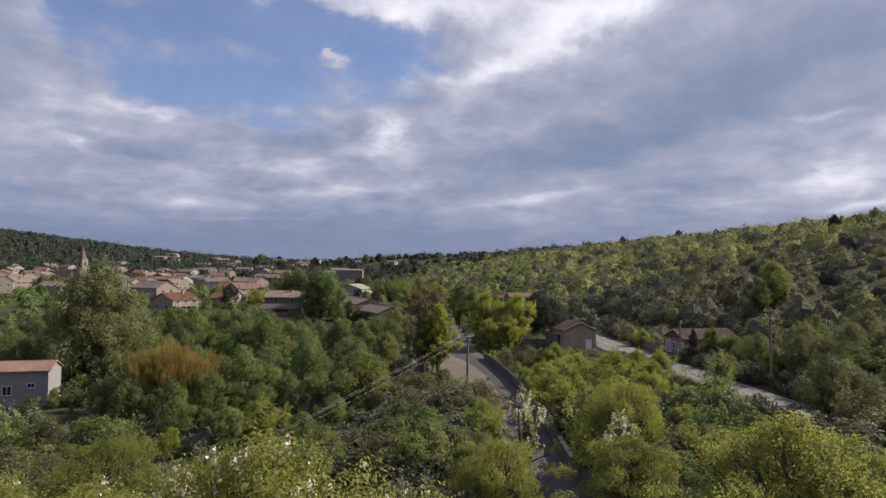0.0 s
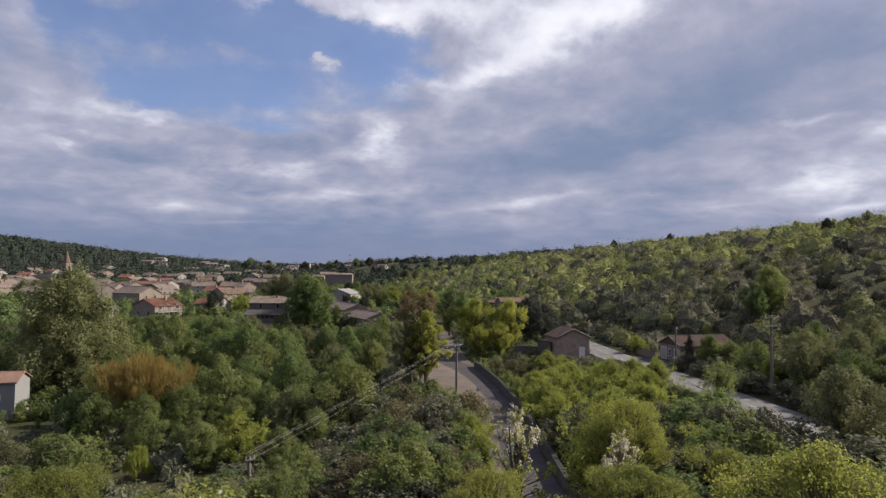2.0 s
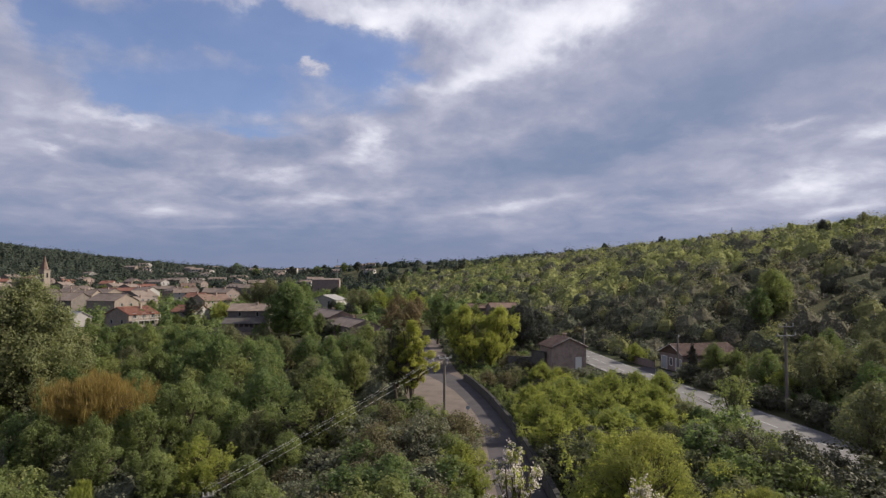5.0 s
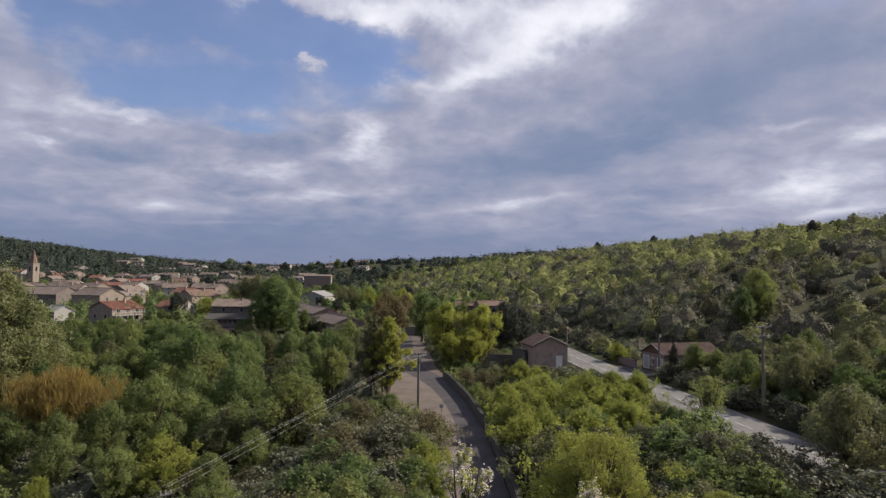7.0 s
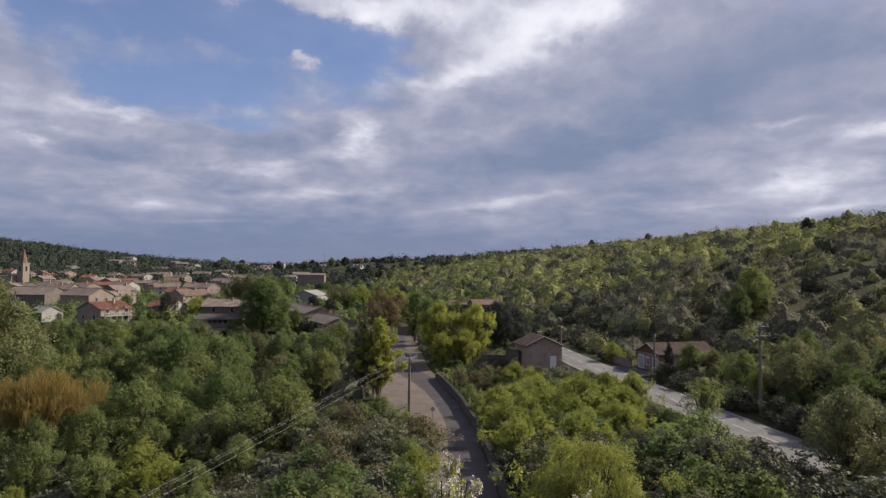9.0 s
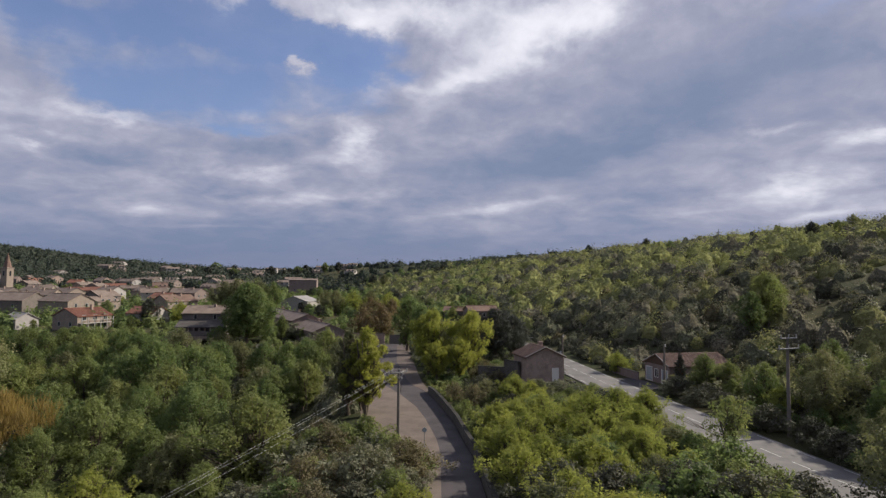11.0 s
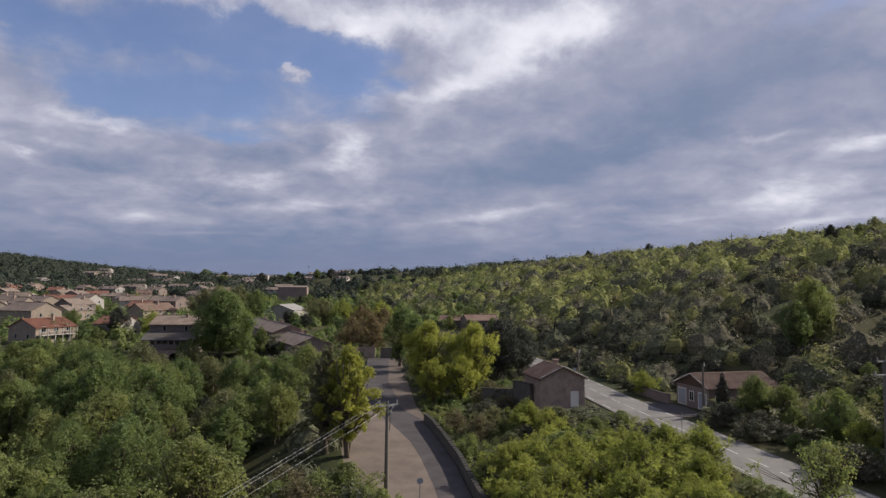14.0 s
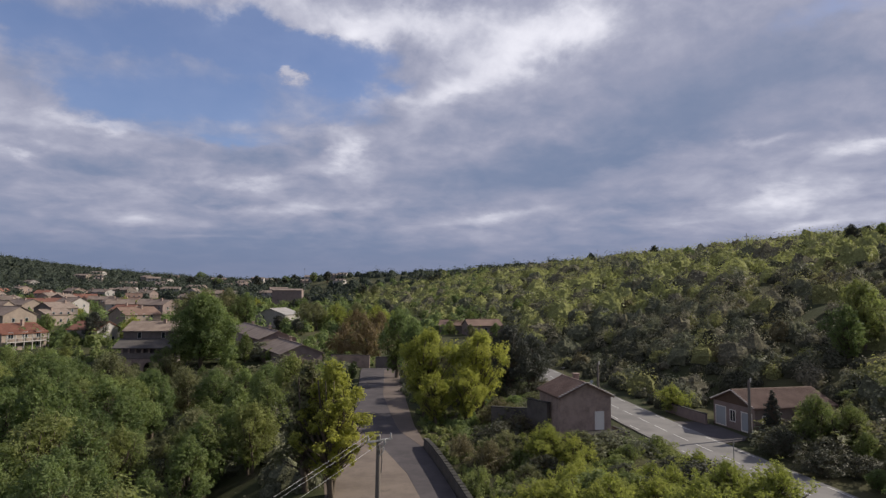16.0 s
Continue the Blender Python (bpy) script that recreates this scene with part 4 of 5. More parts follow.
KEY = [(acacia[0], -7.4, 26, 11.7), (acacia[0], -13.4, 26, 9.7), (acacia[0], -18.5, 29, 9.4), (acacia[0], -11, 31, 8.6), (acacia[1], -23, 45, 6.4), (acacia[1], -17.5, 44, 4.6), (acacia[1], 1.6, 43, 7.2), (acacia[1], 9.5, 43, 7.6), (acacia[1], 15.2, 36, 10.6), (acacia[1], 24, 44, 6.5),
       (acacia[1], 20, 56, 4.9), (fresh[0], 11.5, 58, 7.4), (blossom_tree, 4.2, 53, 8.2), (blossom_tree, 10.4, 49.6, 7.3), (fresh[0], 16, 96, 5.4), (fresh[0], 24.7, 97, 6.0), (fresh[0], 20, 91, 6.6), (fresh[0], 13, 88, 5.0), (fresh[0], 22, 84, 4.8), (fresh[0], 16.5, 79, 4.6),
       (poplar[0], -4.6, 107.3, 12.0), (poplar[1], -7.0, 109, 12.1), (poplar[0], -5.6, 111, 9.5), (lane_tree, 3.6, 136, 13.3), (lane_tree, 10.6, 137, 13.0), (leafy[2], 6.8, 147, 9.0), (leafy[1], -1.5, 166, 15.0), (leafy[1], 1.5, 160, 13.5),
       (cedar, 16, 146, 13.0), (cedar, 20, 150, 11.5), (round_tree, -40.5, 178, 17.6), (big_pale, -64.5, 113, 18.4), (orange, -40.6, 89.5, 5.7), (weeping, -32.4, 73, -0.4), (russet, -9, 188, 12), (russet, -14, 192, 11),
       (sapling, 32, 86, 7.2), (shrub[0], 22.3, 117.2, 3.7), (shrub[1], 19, 116.2, 3.9), (fresh[0], 15.4, 115, 5.0), (shrub[0], 24.5, 115.5, 3.2), (fresh[0], 17.5, 112, 4.4), (leafy[2], 34.8, 67, 9.2), (leafy[2], 38.5, 70, 8.0), (leafy[4], 64, 138, 20.0), (leafy[3], 68.5, 143, 19.0), (leafy[0], 60, 135, 16.5), (fresh[0], 45, 100, 5.8), (leafy[0], -25.3, 104, 5.4), (leafy[0], -34, 110, 4.2), (leafy[0], -42, 122.6, 7.2), (leafy[1], -20, 107, 2.8), (leafy[4], -15, 120.5, 5.9), (fresh[0], 36.5, 136, 5.8)]
KEY += [(fresh[0], 27.5, 96, 6.2), (fresh[0], 18, 86, 5.3), (fresh[0], 25, 90.5, 5.4), (fresh[0], 11.5, 93, 4.3), (fresh[0], 13.5, 82, 4.4), (fresh[0], 19, 77, 4.0), (fresh[0], 21.5, 99, 5.2), (fresh[0], 15, 103, 4.2), (fresh[0], 26.5, 106, 4.6),
        (leafy[3], -37.5, 84, 3.0), (leafy[4], -43, 83.5, 2.6), (leafy[3], -33.5, 87, 3.4), (leafy[0], -47, 86, 3.0), (leafy[4], -64, 92, -3.4), (leafy[3], -60, 91.5, -3.6), (leafy[4], -57, 94, -2.5), (leafy[4], 42.5, 115, 7.8), (leafy[3], 45.8, 114.5, 7.0), (leafy[4], 44, 110, 5.2), (shrub[0], 33, 60, 4.5), (shrub[1], 36.5, 61, 5.2), (shrub[0], 30, 59, 3.6), (cypress, 41.2, 120.3, 7.4), (shrub[1], 45.5, 117, 6.0), (shrub[2], 50, 114, 5.6), (shrub[0], 47, 111, 4.6), (shrub[1], 54, 117, 7.0), (shrub[0], 43, 116, 4.0), (shrub[0], 40.5, 117.2, 4.0), (leafy[2], 52, 121, 7.6), (leafy[2], 47, 95, 8.6), (leafy[0], 45.5, 104.5, 8.0), (leafy[2], 50, 100, 10.0), (leafy[0], 48, 87, 8.6), (leafy[2], 52, 92, 10.5), (leafy[2], 45, 82, 7.0), (leafy[0], 46, 75, 7.5), (leafy[0], 54, 104, 11), (leafy[2], 58, 98, 12),
        (leafy[0], -16, 156, 6.2), (leafy[2], -20, 160, 5.6), (leafy[1], -13, 152, 7.0), (leafy[0], -24, 165, 5.4), (leafy[0], -27, 178, 6.6), (shrub[0], -31, 187, 7.0), (shrub[1], -36, 195, 7.2), (shrub[0], -22, 172, 6.0),
        (leafy[2], -70, 265, 18.5), (leafy[2], -62, 262, 18.8), (leafy[0], -55, 259, 17.5), (leafy[2], -76, 268, 17.5), (leafy[2], -31, 252, 14.5), (fresh[0], -25, 256, 14.0), (leafy[2], -19, 262, 14.5), (fresh[0], -12, 258, 13.8), (leafy[2], -36, 262, 14.6), (russet, -17, 240, 12.6), (russet, -10, 243, 12.0),
        (cedar, -80, 213, 12.5), (fresh[0], -73, 219, 11.0), (fresh[0], -70, 214, 10.4), (leafy[0], -97, 222, 11.5), (leafy[0], -90, 226, 11.5), (leafy[0], -103, 215, 9.5), (leafy[1], -33, 181, 9.5), (leafy[0], -46, 174, 7.2), (leafy[2], -44, 171, 6.0)]
KEY += [(leafy[0], -24.0, 99.2, 5.8), (leafy[3], -18.0, 103.8, 2.6), (leafy[0], -30.5, 103, 4.9), (leafy[1], -37.8, 121.4, 9.2), (leafy[3], -38.9, 141, 6.2), (leafy[4], -26.7, 86, 2.4), (leafy[4], -14.5, 123.6, 7.8), (leafy[1], -27.5, 111, 6.2),
        (leafy[4], -35.9, 138.4, 6.0), (leafy[3], -15.6, 143, 9.0), (leafy[1], -39.5, 130, 7.2), (leafy[3], -34.8, 104, 3.2), (leafy[4], -48.0, 121, 6.2), (thicket_shrub[1], -7.0, 86.8, 1.6), (thicket_shrub[1], -4.2, 84.5, 1.2),
        (fresh[0], 1.6, 72, 3.4), (fresh[0], 2.4, 66, 3.0), (thicket_shrub[0], 0.6, 77, 2.8), (thicket_shrub[0], 0.0, 91.4, 2.2), (thicket_shrub[0], -1.6, 93.0, 1.9), (thicket_shrub[2], -3.6, 90.2, 1.2), (acacia[1], 12.2, 54.5, 8.8), (fresh[0], 11.4, 99, 4.0), (fresh[0], 11.2, 86, 4.4), (fresh[0], 11.0, 78, 4.6), (fresh[0], 13.5, 72, 4.4), (fresh[0], 10.6, 92, 3.6), (fresh[0], 17.5, 70, 3.6), (lane_tree, 4.6, 131, 8.0), (lane_tree, 8.6, 132, 8.4), (thicket_shrub[1], 7.2, 118, 3.2), (thicket_shrub[1], 9.6, 114, 3.4), (thicket_shrub[0], 8.4, 109, 2.4), (leafy[2], 16.5, 229, 9.0), (leafy[0], 23.5, 229, 9.6), (leafy[3], 11, 238, 9.8), (leafy[2], 28, 233, 10.0), (thicket_shrub[0], -61.5, 97, -1.0), (thicket_shrub[2], -63.5, 94.5, -1.6), (thicket_shrub[2], -60.0, 100.5, 0.4), (leafy[2], -75.5, 95, 1.0), (leafy[3], -84, 193, 5.6), (leafy[4], -90, 192, 5.2), (leafy[0], -97, 193, 5.8), (leafy[3], -79, 200, 8.0), (leafy[4], -103, 196, 7.0)]
kr = random.Random(3)
for i in range(24):
    KEY.append((fresh[0], kr.uniform(12.6, 27.5), kr.uniform(78, 105), kr.uniform(3.4, 5.0)))
taken = []
for t0, x, y, top in KEY:
    plant(t0, x, y, top, wide=0.6 if t0 is fresh[0] and top > 11 and y < 150 else 1.2 if t0 is fresh[0] and y > 70 else 1.1 if t0 is round_tree else 1.2 if t0 in poplar else 0.78 if t0 is orange else 1.5 if t0 is cypress else 1.9 if t0 in shrub else 1.0)
    taken.append((x, y, 2.5))
for t0, x, y, tall in ((cedar, 142, 249, 7), (leafy[0], 150, 246, 6), (leafy[2], 158, 250, 7), (cedar, 137, 408, 8), (cedar, 12, 470, 8), (cedar, 8, 468, 7), (leafy[0], 20, 470, 6), (leafy[2], -30, 480, 9), (cedar, -40, 500, 10), (leafy[0], 110, 300, 6), (leafy[3], 12, 262, 5.5), (leafy[0], 19, 264, 6), (leafy[4], 26, 256, 5.5), (leafy[0], 34, 257, 5.5)):
    plant(t0, x, y, tall=tall)
pr = random.Random(11)
for i in range(16):
    y = pr.uniform(620, 900)
    plant(pr.choice((cedar, cedar, leafy[0])), y * pr.uniform(-0.34, -0.13), y, tall=pr.uniform(8, 13), wide=pr.uniform(1.0, 1.5))


def scatter(n, xr, yr, gap, kinds, tall, wide=1.0, ok=clear):
    """Fills a stretch of land with trees, no two closer than gap."""
    done = tries = 0
    while done < n and tries < n * 12:
        tries += 1
        x, y = pr.uniform(*xr), pr.uniform(*yr)
        if not ok(x, y) or any((x - a) ** 2 + (y - b) ** 2 < max(gap, r) ** 2 for a, b, r in taken):
            continue
        taken.append((x, y, gap))
        ratio = (x - 2.8) / (y - 18)
        steep = 0.066 if ratio < -0.37 else 0.086 if ratio < -0.24 else 0.080
        high = min(pr.uniform(*tall), 17.2 - steep * (y - 18) - float(land(x, y)))
        along = ((x - 0.1) * -20.4 + (y - 96) * -24.9) / 1036.2
        if 0 < along < 1.05 and abs((x - 0.1) * 24.9 - (y - 96) * 20.4) / 32.2 < 2.6:
            high = min(high, 8.0 - 8.6 * along - float(land(x, y)) - 1.2)
        if -0.82 < (x + 0.4) / (y - 6) < -0.56 and y < 97:
            high = min(high, 16.4 - 0.238 * (y - 6) - float(land(x, y)))
        if 12 < x < 28 and 104 < y < 118:
            high = min(high, 1.6)
        if 9 < x < main_x(y):
            high = min(high, lerp(main_x(y) - x, [5, 9, 16], [1.4, 2.2, 9]))
        plant(pr.choice(kinds), x, y, tall=max(1.2, high), wide=wide * pr.uniform(0.9, 1.15) * (1.15 if high > 2.5 else 1.5))
        done += 1


taken += [(-68, 95, 7.5), (-74, 92, 7.0), (-71, 86, 6.0)]
scatter(120, (-105, -9), (84, 172), 4.3, leafy + [leafy[0], leafy[1]], (7.0, 10.5))
taken += [(-29.5, 67, 5.0), (-26, 60, 4.0), (-32.4, 73, 4.0)]
scatter(80, (-80, -12), (48, 84), 3.0, leafy[2:] + fresh + thicket_shrub[:1] + leafy[4:], (3.2, 7.0))
scatter(90, (-22, 2.6), (56, 96), 2.2, shrub[:2] + thicket_shrub + thicket_shrub, (1.8, 3.8))
scatter(60, (11.4, 31), (58, 118), 2.6, thicket_shrub[2:] + thicket_shrub[:1] + shrub[1:2], (2.2, 4.2))
scatter(55, (11, 36), (44, 84), 2.5, thicket_shrub + thicket_shrub[2:], (2.0, 3.8))
scatter(34, (10.5, 27), (116, 160), 2.6, shrub[:2] + thicket_shrub[1:], (1.6, 3.2))
def off_houses(x, y):
    return clear(x, y) and abs(x + 31.5 + (y - 196) * 0.49) > 6 and not (-62 < x < -44 and 174 < y < 194) and not (-38 < x < -30 and 168 < y < 177) and all(math.hypot(x - a, y - b) > 9 for a, b in ((-93, 201), (-117, 235), (-111, 203), (-82, 217), (-141, 245)))


scatter(36, (-125, -8), (160, 236), 4.0, leafy[:1] + leafy[2:], (1.6, 4.0), 1.4, ok=off_houses)
scatter(40, (-40, 14), (186, 250), 4.0, leafy, (4, 8), ok=off_houses)
scatter(76, (38, 60), (68, 126), 2.6, thicket_shrub[2:] + thicket_shrub[3:] + leafy[:1], (1.6, 3.2))


def between_houses(x, y):
    return -0.78 < x / y < -0.13 and off_houses(x, y) and all((x - a) ** 2 + (y - b) ** 2 > 9.5 ** 2 for a, b in spots) and math.hypot(x + 48, y - 274) > 10


townr = random.Random(5)
made = 0
while made < 35:
    y = townr.uniform(206, 420)
    x = townr.uniform(-0.78, -0.13) * y
    if between_houses(x, y):
        plant(townr.choice((leafy[0], leafy[0], leafy[2], leafy[2], fresh[0], cedar, leafy[1])), x, y, tall=townr.uniform(4.5, 8.5), wide=1.2)
        made += 1


# ---- hillside scrub and far woods, uncountable ----
def stuff_wood(name, label, count, where_fn, size, n, leaf, mat, seed):
    g = np.random.default_rng(seed)
    cs = []
    while len(cs) < count:
        p = where_fn(g)
        if p is not None:
            cs.append(p)
    cs = np.array(cs)
    s = (size[0] + (size[1] - size[0]) * g.random(len(cs)) ** 1.5) * (1 + 0.3 * g.random(len(cs)) ** 4)
    base = np.stack([cs[:, 0], cs[:, 1], land(cs[:, 0], cs[:, 1])], 1)
    d = g.normal(size=(len(cs), n, 3))
    d /= np.linalg.norm(d, axis=2)[..., None]
    d[..., 2] = (np.abs(d[..., 2]) * 1.0 - 0.12) * g.uniform(0.75, 1.5, (len(cs), 1))
    lump = 1 + 0.22 * np.sin(d[..., 0] * 5 + cs[:, :1]) * np.sin(d[..., 1] * 5 + cs[:, 1:2]) + 0.1 * g.normal(size=(len(cs), n))
    r = (0.72 + 0.28 * g.random((len(cs), n))) * lump
    P = base[:, None] + d * r[..., None] * s[:, None, None] * np.array([1, 1, 1.15]) + np.array([0, 0, 0.15]) * s[:, None, None]
    v, f, nv = leaves(P.reshape(-1, 3), leaf, 1.4, outward=d.reshape(-1, 3), face=2.2, own=0.5 if leaf < 0.9 else 0.15)
    # a lumpy inner body under the leaves of each bush, shade in its darkened colour
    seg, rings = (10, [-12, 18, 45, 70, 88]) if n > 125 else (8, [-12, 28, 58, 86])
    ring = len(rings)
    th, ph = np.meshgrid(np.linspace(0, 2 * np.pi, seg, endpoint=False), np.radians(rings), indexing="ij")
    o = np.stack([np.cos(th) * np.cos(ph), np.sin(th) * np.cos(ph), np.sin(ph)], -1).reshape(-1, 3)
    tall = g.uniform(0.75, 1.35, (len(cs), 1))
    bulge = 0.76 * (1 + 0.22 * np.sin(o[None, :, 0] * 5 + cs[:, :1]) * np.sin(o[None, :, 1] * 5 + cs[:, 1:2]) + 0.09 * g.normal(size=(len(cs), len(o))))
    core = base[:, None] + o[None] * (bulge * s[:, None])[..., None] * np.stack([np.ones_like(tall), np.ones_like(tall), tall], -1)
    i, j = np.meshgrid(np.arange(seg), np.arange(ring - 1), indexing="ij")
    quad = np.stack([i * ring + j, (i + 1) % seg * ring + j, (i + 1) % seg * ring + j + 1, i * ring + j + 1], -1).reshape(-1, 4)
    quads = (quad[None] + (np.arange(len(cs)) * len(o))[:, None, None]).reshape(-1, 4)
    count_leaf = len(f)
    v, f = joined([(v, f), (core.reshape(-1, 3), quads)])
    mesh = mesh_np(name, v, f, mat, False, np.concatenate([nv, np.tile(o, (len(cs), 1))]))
    mesh.materials.append(SHADED_CORE[mat])
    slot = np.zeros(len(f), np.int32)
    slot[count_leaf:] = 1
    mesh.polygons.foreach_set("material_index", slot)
    ob = new(name, mesh)
    return tagged(ob, label, "trees", kind="stuff")


def under_trees(g):
    x, y = g.uniform(-112, 4), g.uniform(48, 178)
    return (x, y) if clear(x, y) and off_houses(x, y) and math.hypot(x + 65, y - 100) > 5.5 else None


def near_banks(g):
    x, y = g.uniform(-60, 40), g.uniform(10, 62)
    return (x, y) if clear(x, y) else None


def between_roads(g):
    y = g.uniform(50, 215)
    x = g.uniform(low_x(y) + 3.4, main_x(y) - 6.5)
    return (x, y) if clear(x, y) else None


def town_edge(g):
    x, y = g.uniform(-135, -6), g.uniform(160, 236)
    return (x, y) if off_houses(x, y) else None


stuff_wood("undergrowth", "dense green undergrowth beneath the valley trees", 1000, under_trees, (1.0, 2.0), 200, 0.17, HILL_GREEN, 21)
stuff_wood("undergrowth", "olive undergrowth and brambles on the banks", 170, near_banks, (0.8, 1.6), 480, 0.12, LEAF_OLIVE, 22)
stuff_wood("undergrowth", "low dark green brambles between the two roads", 330, between_roads, (0.5, 1.1), 320, 0.14, LEAF_MID, 23)
def road_verge(g):
    y = g.uniform(48, 118)
    return float(main_x(y)) - g.uniform(4.0, 6.6), y


def rough_grass(g):
    y = g.uniform(98, 172)
    x = asph_right(y) + 0.9 + 13 * g.random()
    return (x, y) if clear(x, y) else None


stuff_wood("rough_grass", "rough green grass tufts behind the lane wall", 620, rough_grass, (0.25, 0.6), 90, 0.11, LEAF_LIVELY, 27)
stuff_wood("verge_grass", "bright green grass tufts along the main road's verge", 620, road_verge, (0.22, 0.5), 80, 0.10, LEAF_LIVELY, 26)
stuff_wood("undergrowth", "low green hedges along the town's edge", 360, town_edge, (0.9, 1.8), 160, 0.3, LEAF_MID, 24)


def on_hill(y0, y1, far_x):
    def fn(g):
        y = g.uniform(y0, y1)
        x = foot_x(y) + 1.0 + g.random() * far_x
        if x > 0.85 * y + 10:
            return None
        return (x, y) if clear(x, y) else None
    return fn


NEAR, FAR_HILL = on_hill(85, 215, 130), on_hill(200, 520, 260)
for seed, (count, leafmat, words) in enumerate(((120, HILL_DARK, "dark evergreen"), (170, HILL_GREEN, "mid-green"), (190, HILL_OLIVE, "olive-green"), (130, HILL_LIGHT, "bright yellow-green"), (28, HILL_BROWN, "brownish"))):
    stuff_wood("hillside_scrub", words + " scrub and bushes on the hillside", count, NEAR, (1.0, 3.4), 370, 0.20, leafmat, 40 + seed)
for seed, (count, leafmat, words) in enumerate(((110, HILL_DARK, "dark evergreen"), (430, HILL_GREEN, "mid-green"), (350, HILL_OLIVE, "olive-green"), (1350, HILL_YOUNG, "bright yellow-green"))):
    stuff_wood("hillside_wood", words + " young woodland over the far hillside", count, FAR_HILL, (2.0, 4.6), 130, 0.38, leafmat, 50 + seed)

stuff_wood("hillside_scrub", "low dry grass tufts and small bushes between the scrub", 420, NEAR, (0.5, 1.2), 110, 0.17, HILL_OLIVE, 61)


def hill_foot(g):
    y = g.uniform(120, 200)
    x = main_x(y) + 6.5 + 34 * g.random() ** 1.6
    return (x, y) if clear(x, y) else None


stuff_wood("hillside_scrub", "dark thorny brush along the foot of the hill", 260, hill_foot, (0.7, 1.7), 150, 0.15, HILL_DARK, 63)


def in_town(g):
    y = g.uniform(200, 560)
    x = g.uniform(-0.9, 0.1) * y
    if y < 235 and x > -70:
        return None
    if any((x - a) ** 2 + (y - b) ** 2 < 11 ** 2 for a, b in spots):
        return None
    return (x, y)


stuff_wood("town_trees", "green trees between the town houses", 860, in_town, (2.2, 4.0), 110, 0.6, LEAF_MID, 3)


def far_land(g):
    y = 480 + 1300 * g.random() ** 1.5
    x = g.uniform(-0.95, 0.9) * y
    return (x, y)


stuff_wood("far_wood", "dark distant woodland on the rising land", 3600, far_land, (3.5, 6.5), 52, 1.05, LEAF_FAR, 4)


def left_hill(g):
    y = 500 + 560 * g.random()
    return g.uniform(-0.95, -0.22) * y, y


stuff_wood("far_wood", "dense dark wood covering the distant hill", 1700, left_hill, (3.5, 6.5), 64, 1.0, LEAF_FAR, 6)


# ---- stone wall along the lane ----
def lane_wall():
    wl = thing("stone_wall", pose(0, 0, 0), "dark grey stone retaining wall along the lane", "wall", kind="structure")
    ys = np.arange(50, 122.1, 1.5)
    xs = np.array([asph_right(v) for v in ys]) + 0.12
    z = low_z(ys)
    hgt = np.interp(ys, [50, 60, 118, 122], [1.0, 1.05, 1.05, 0.9])
    rows = np.stack([np.stack([xs, ys, z - 0.6], 1), np.stack([xs + 0.02, ys, z + hgt], 1), np.stack([xs + 0.5, ys, z + hgt], 1), np.stack([xs + 0.55, ys, z - 1.2], 1)], 1)
    n, f = len(ys), []
    for i in range(n - 1):
        for j in range(3):
            a = i * 4 + j
            f.append((a + 4, a + 5, a + 1, a))
    f += [(0, 1, 2, 3), ((n - 1) * 4 + 3, (n - 1) * 4 + 2, (n - 1) * 4 + 1, (n - 1) * 4)]
    cop = boxed(0.04, -0.365, 0, 0.54, 0.365, 0.10, 0.03)
    cm = bpy.data.meshes.new("coping_stone")
    cop.to_mesh(cm)
    cop.free()
    cm.materials.append(STONE_CAP)
    for i in range(94):
        yv = 50.6 + i * 0.755
        ob = part("coping_stone", cm, STONE_CAP, wl)
        ang = math.degrees(math.atan2(asph_right(yv - 0.5) - asph_right(yv + 0.5), 1.0))
        ob.matrix_basis = pose(float(asph_right(yv)) + 0.06, yv, float(low_z(yv)) + float(np.interp(yv, [50, 60, 118, 122], [1.0, 1.05, 1.05, 0.9])) + rng.uniform(-0.015, 0.015), rng.uniform(-1, 1), rng.uniform(-1.5, 1.5), ang + rng.uniform(-1, 1))
    part("masonry", mesh_np("masonry", rows.reshape(-1, 3), np.array(f), STONE_WALL), STONE_WALL, wl)
    return wl


lane_wall()


# ---- poles and wires ----
def utility_pole(x, y, z, tall, label, arms=((0.25, 1.3),), turn=0.0):
    p = thing("utility_pole", pose(x, y, z, 0, 0, turn), label, "utility pole")
    v, f = tube([(0, 0, -0.3), (0, 0, tall * 0.5), (0, 0, tall)], [0.21, 0.18, 0.14], 8)
    part("post", mesh_np("post", v, f, WOOD_POLE, True), WOOD_POLE, p)
    for below, half in arms:
        part("crossarm", boxed(-half, -0.22, tall - below - 0.08, half, -0.12, tall - below + 0.04, 0.01), STEEL, p)
        for u in (-half + 0.1, 0.0, half - 0.1):
            bm = bmesh.new()
            for i, r in enumerate((0.07, 0.05, 0.07)):
                bmesh.ops.create_cone(bm, segments=8, radius1=r, radius2=r * 0.8, depth=0.11, cap_ends=True, matrix=Matrix.Translation((u, -0.17, tall - below + 0.10 + i * 0.1)))
            part("insulator", bm, PORCELAIN, p)
    return p


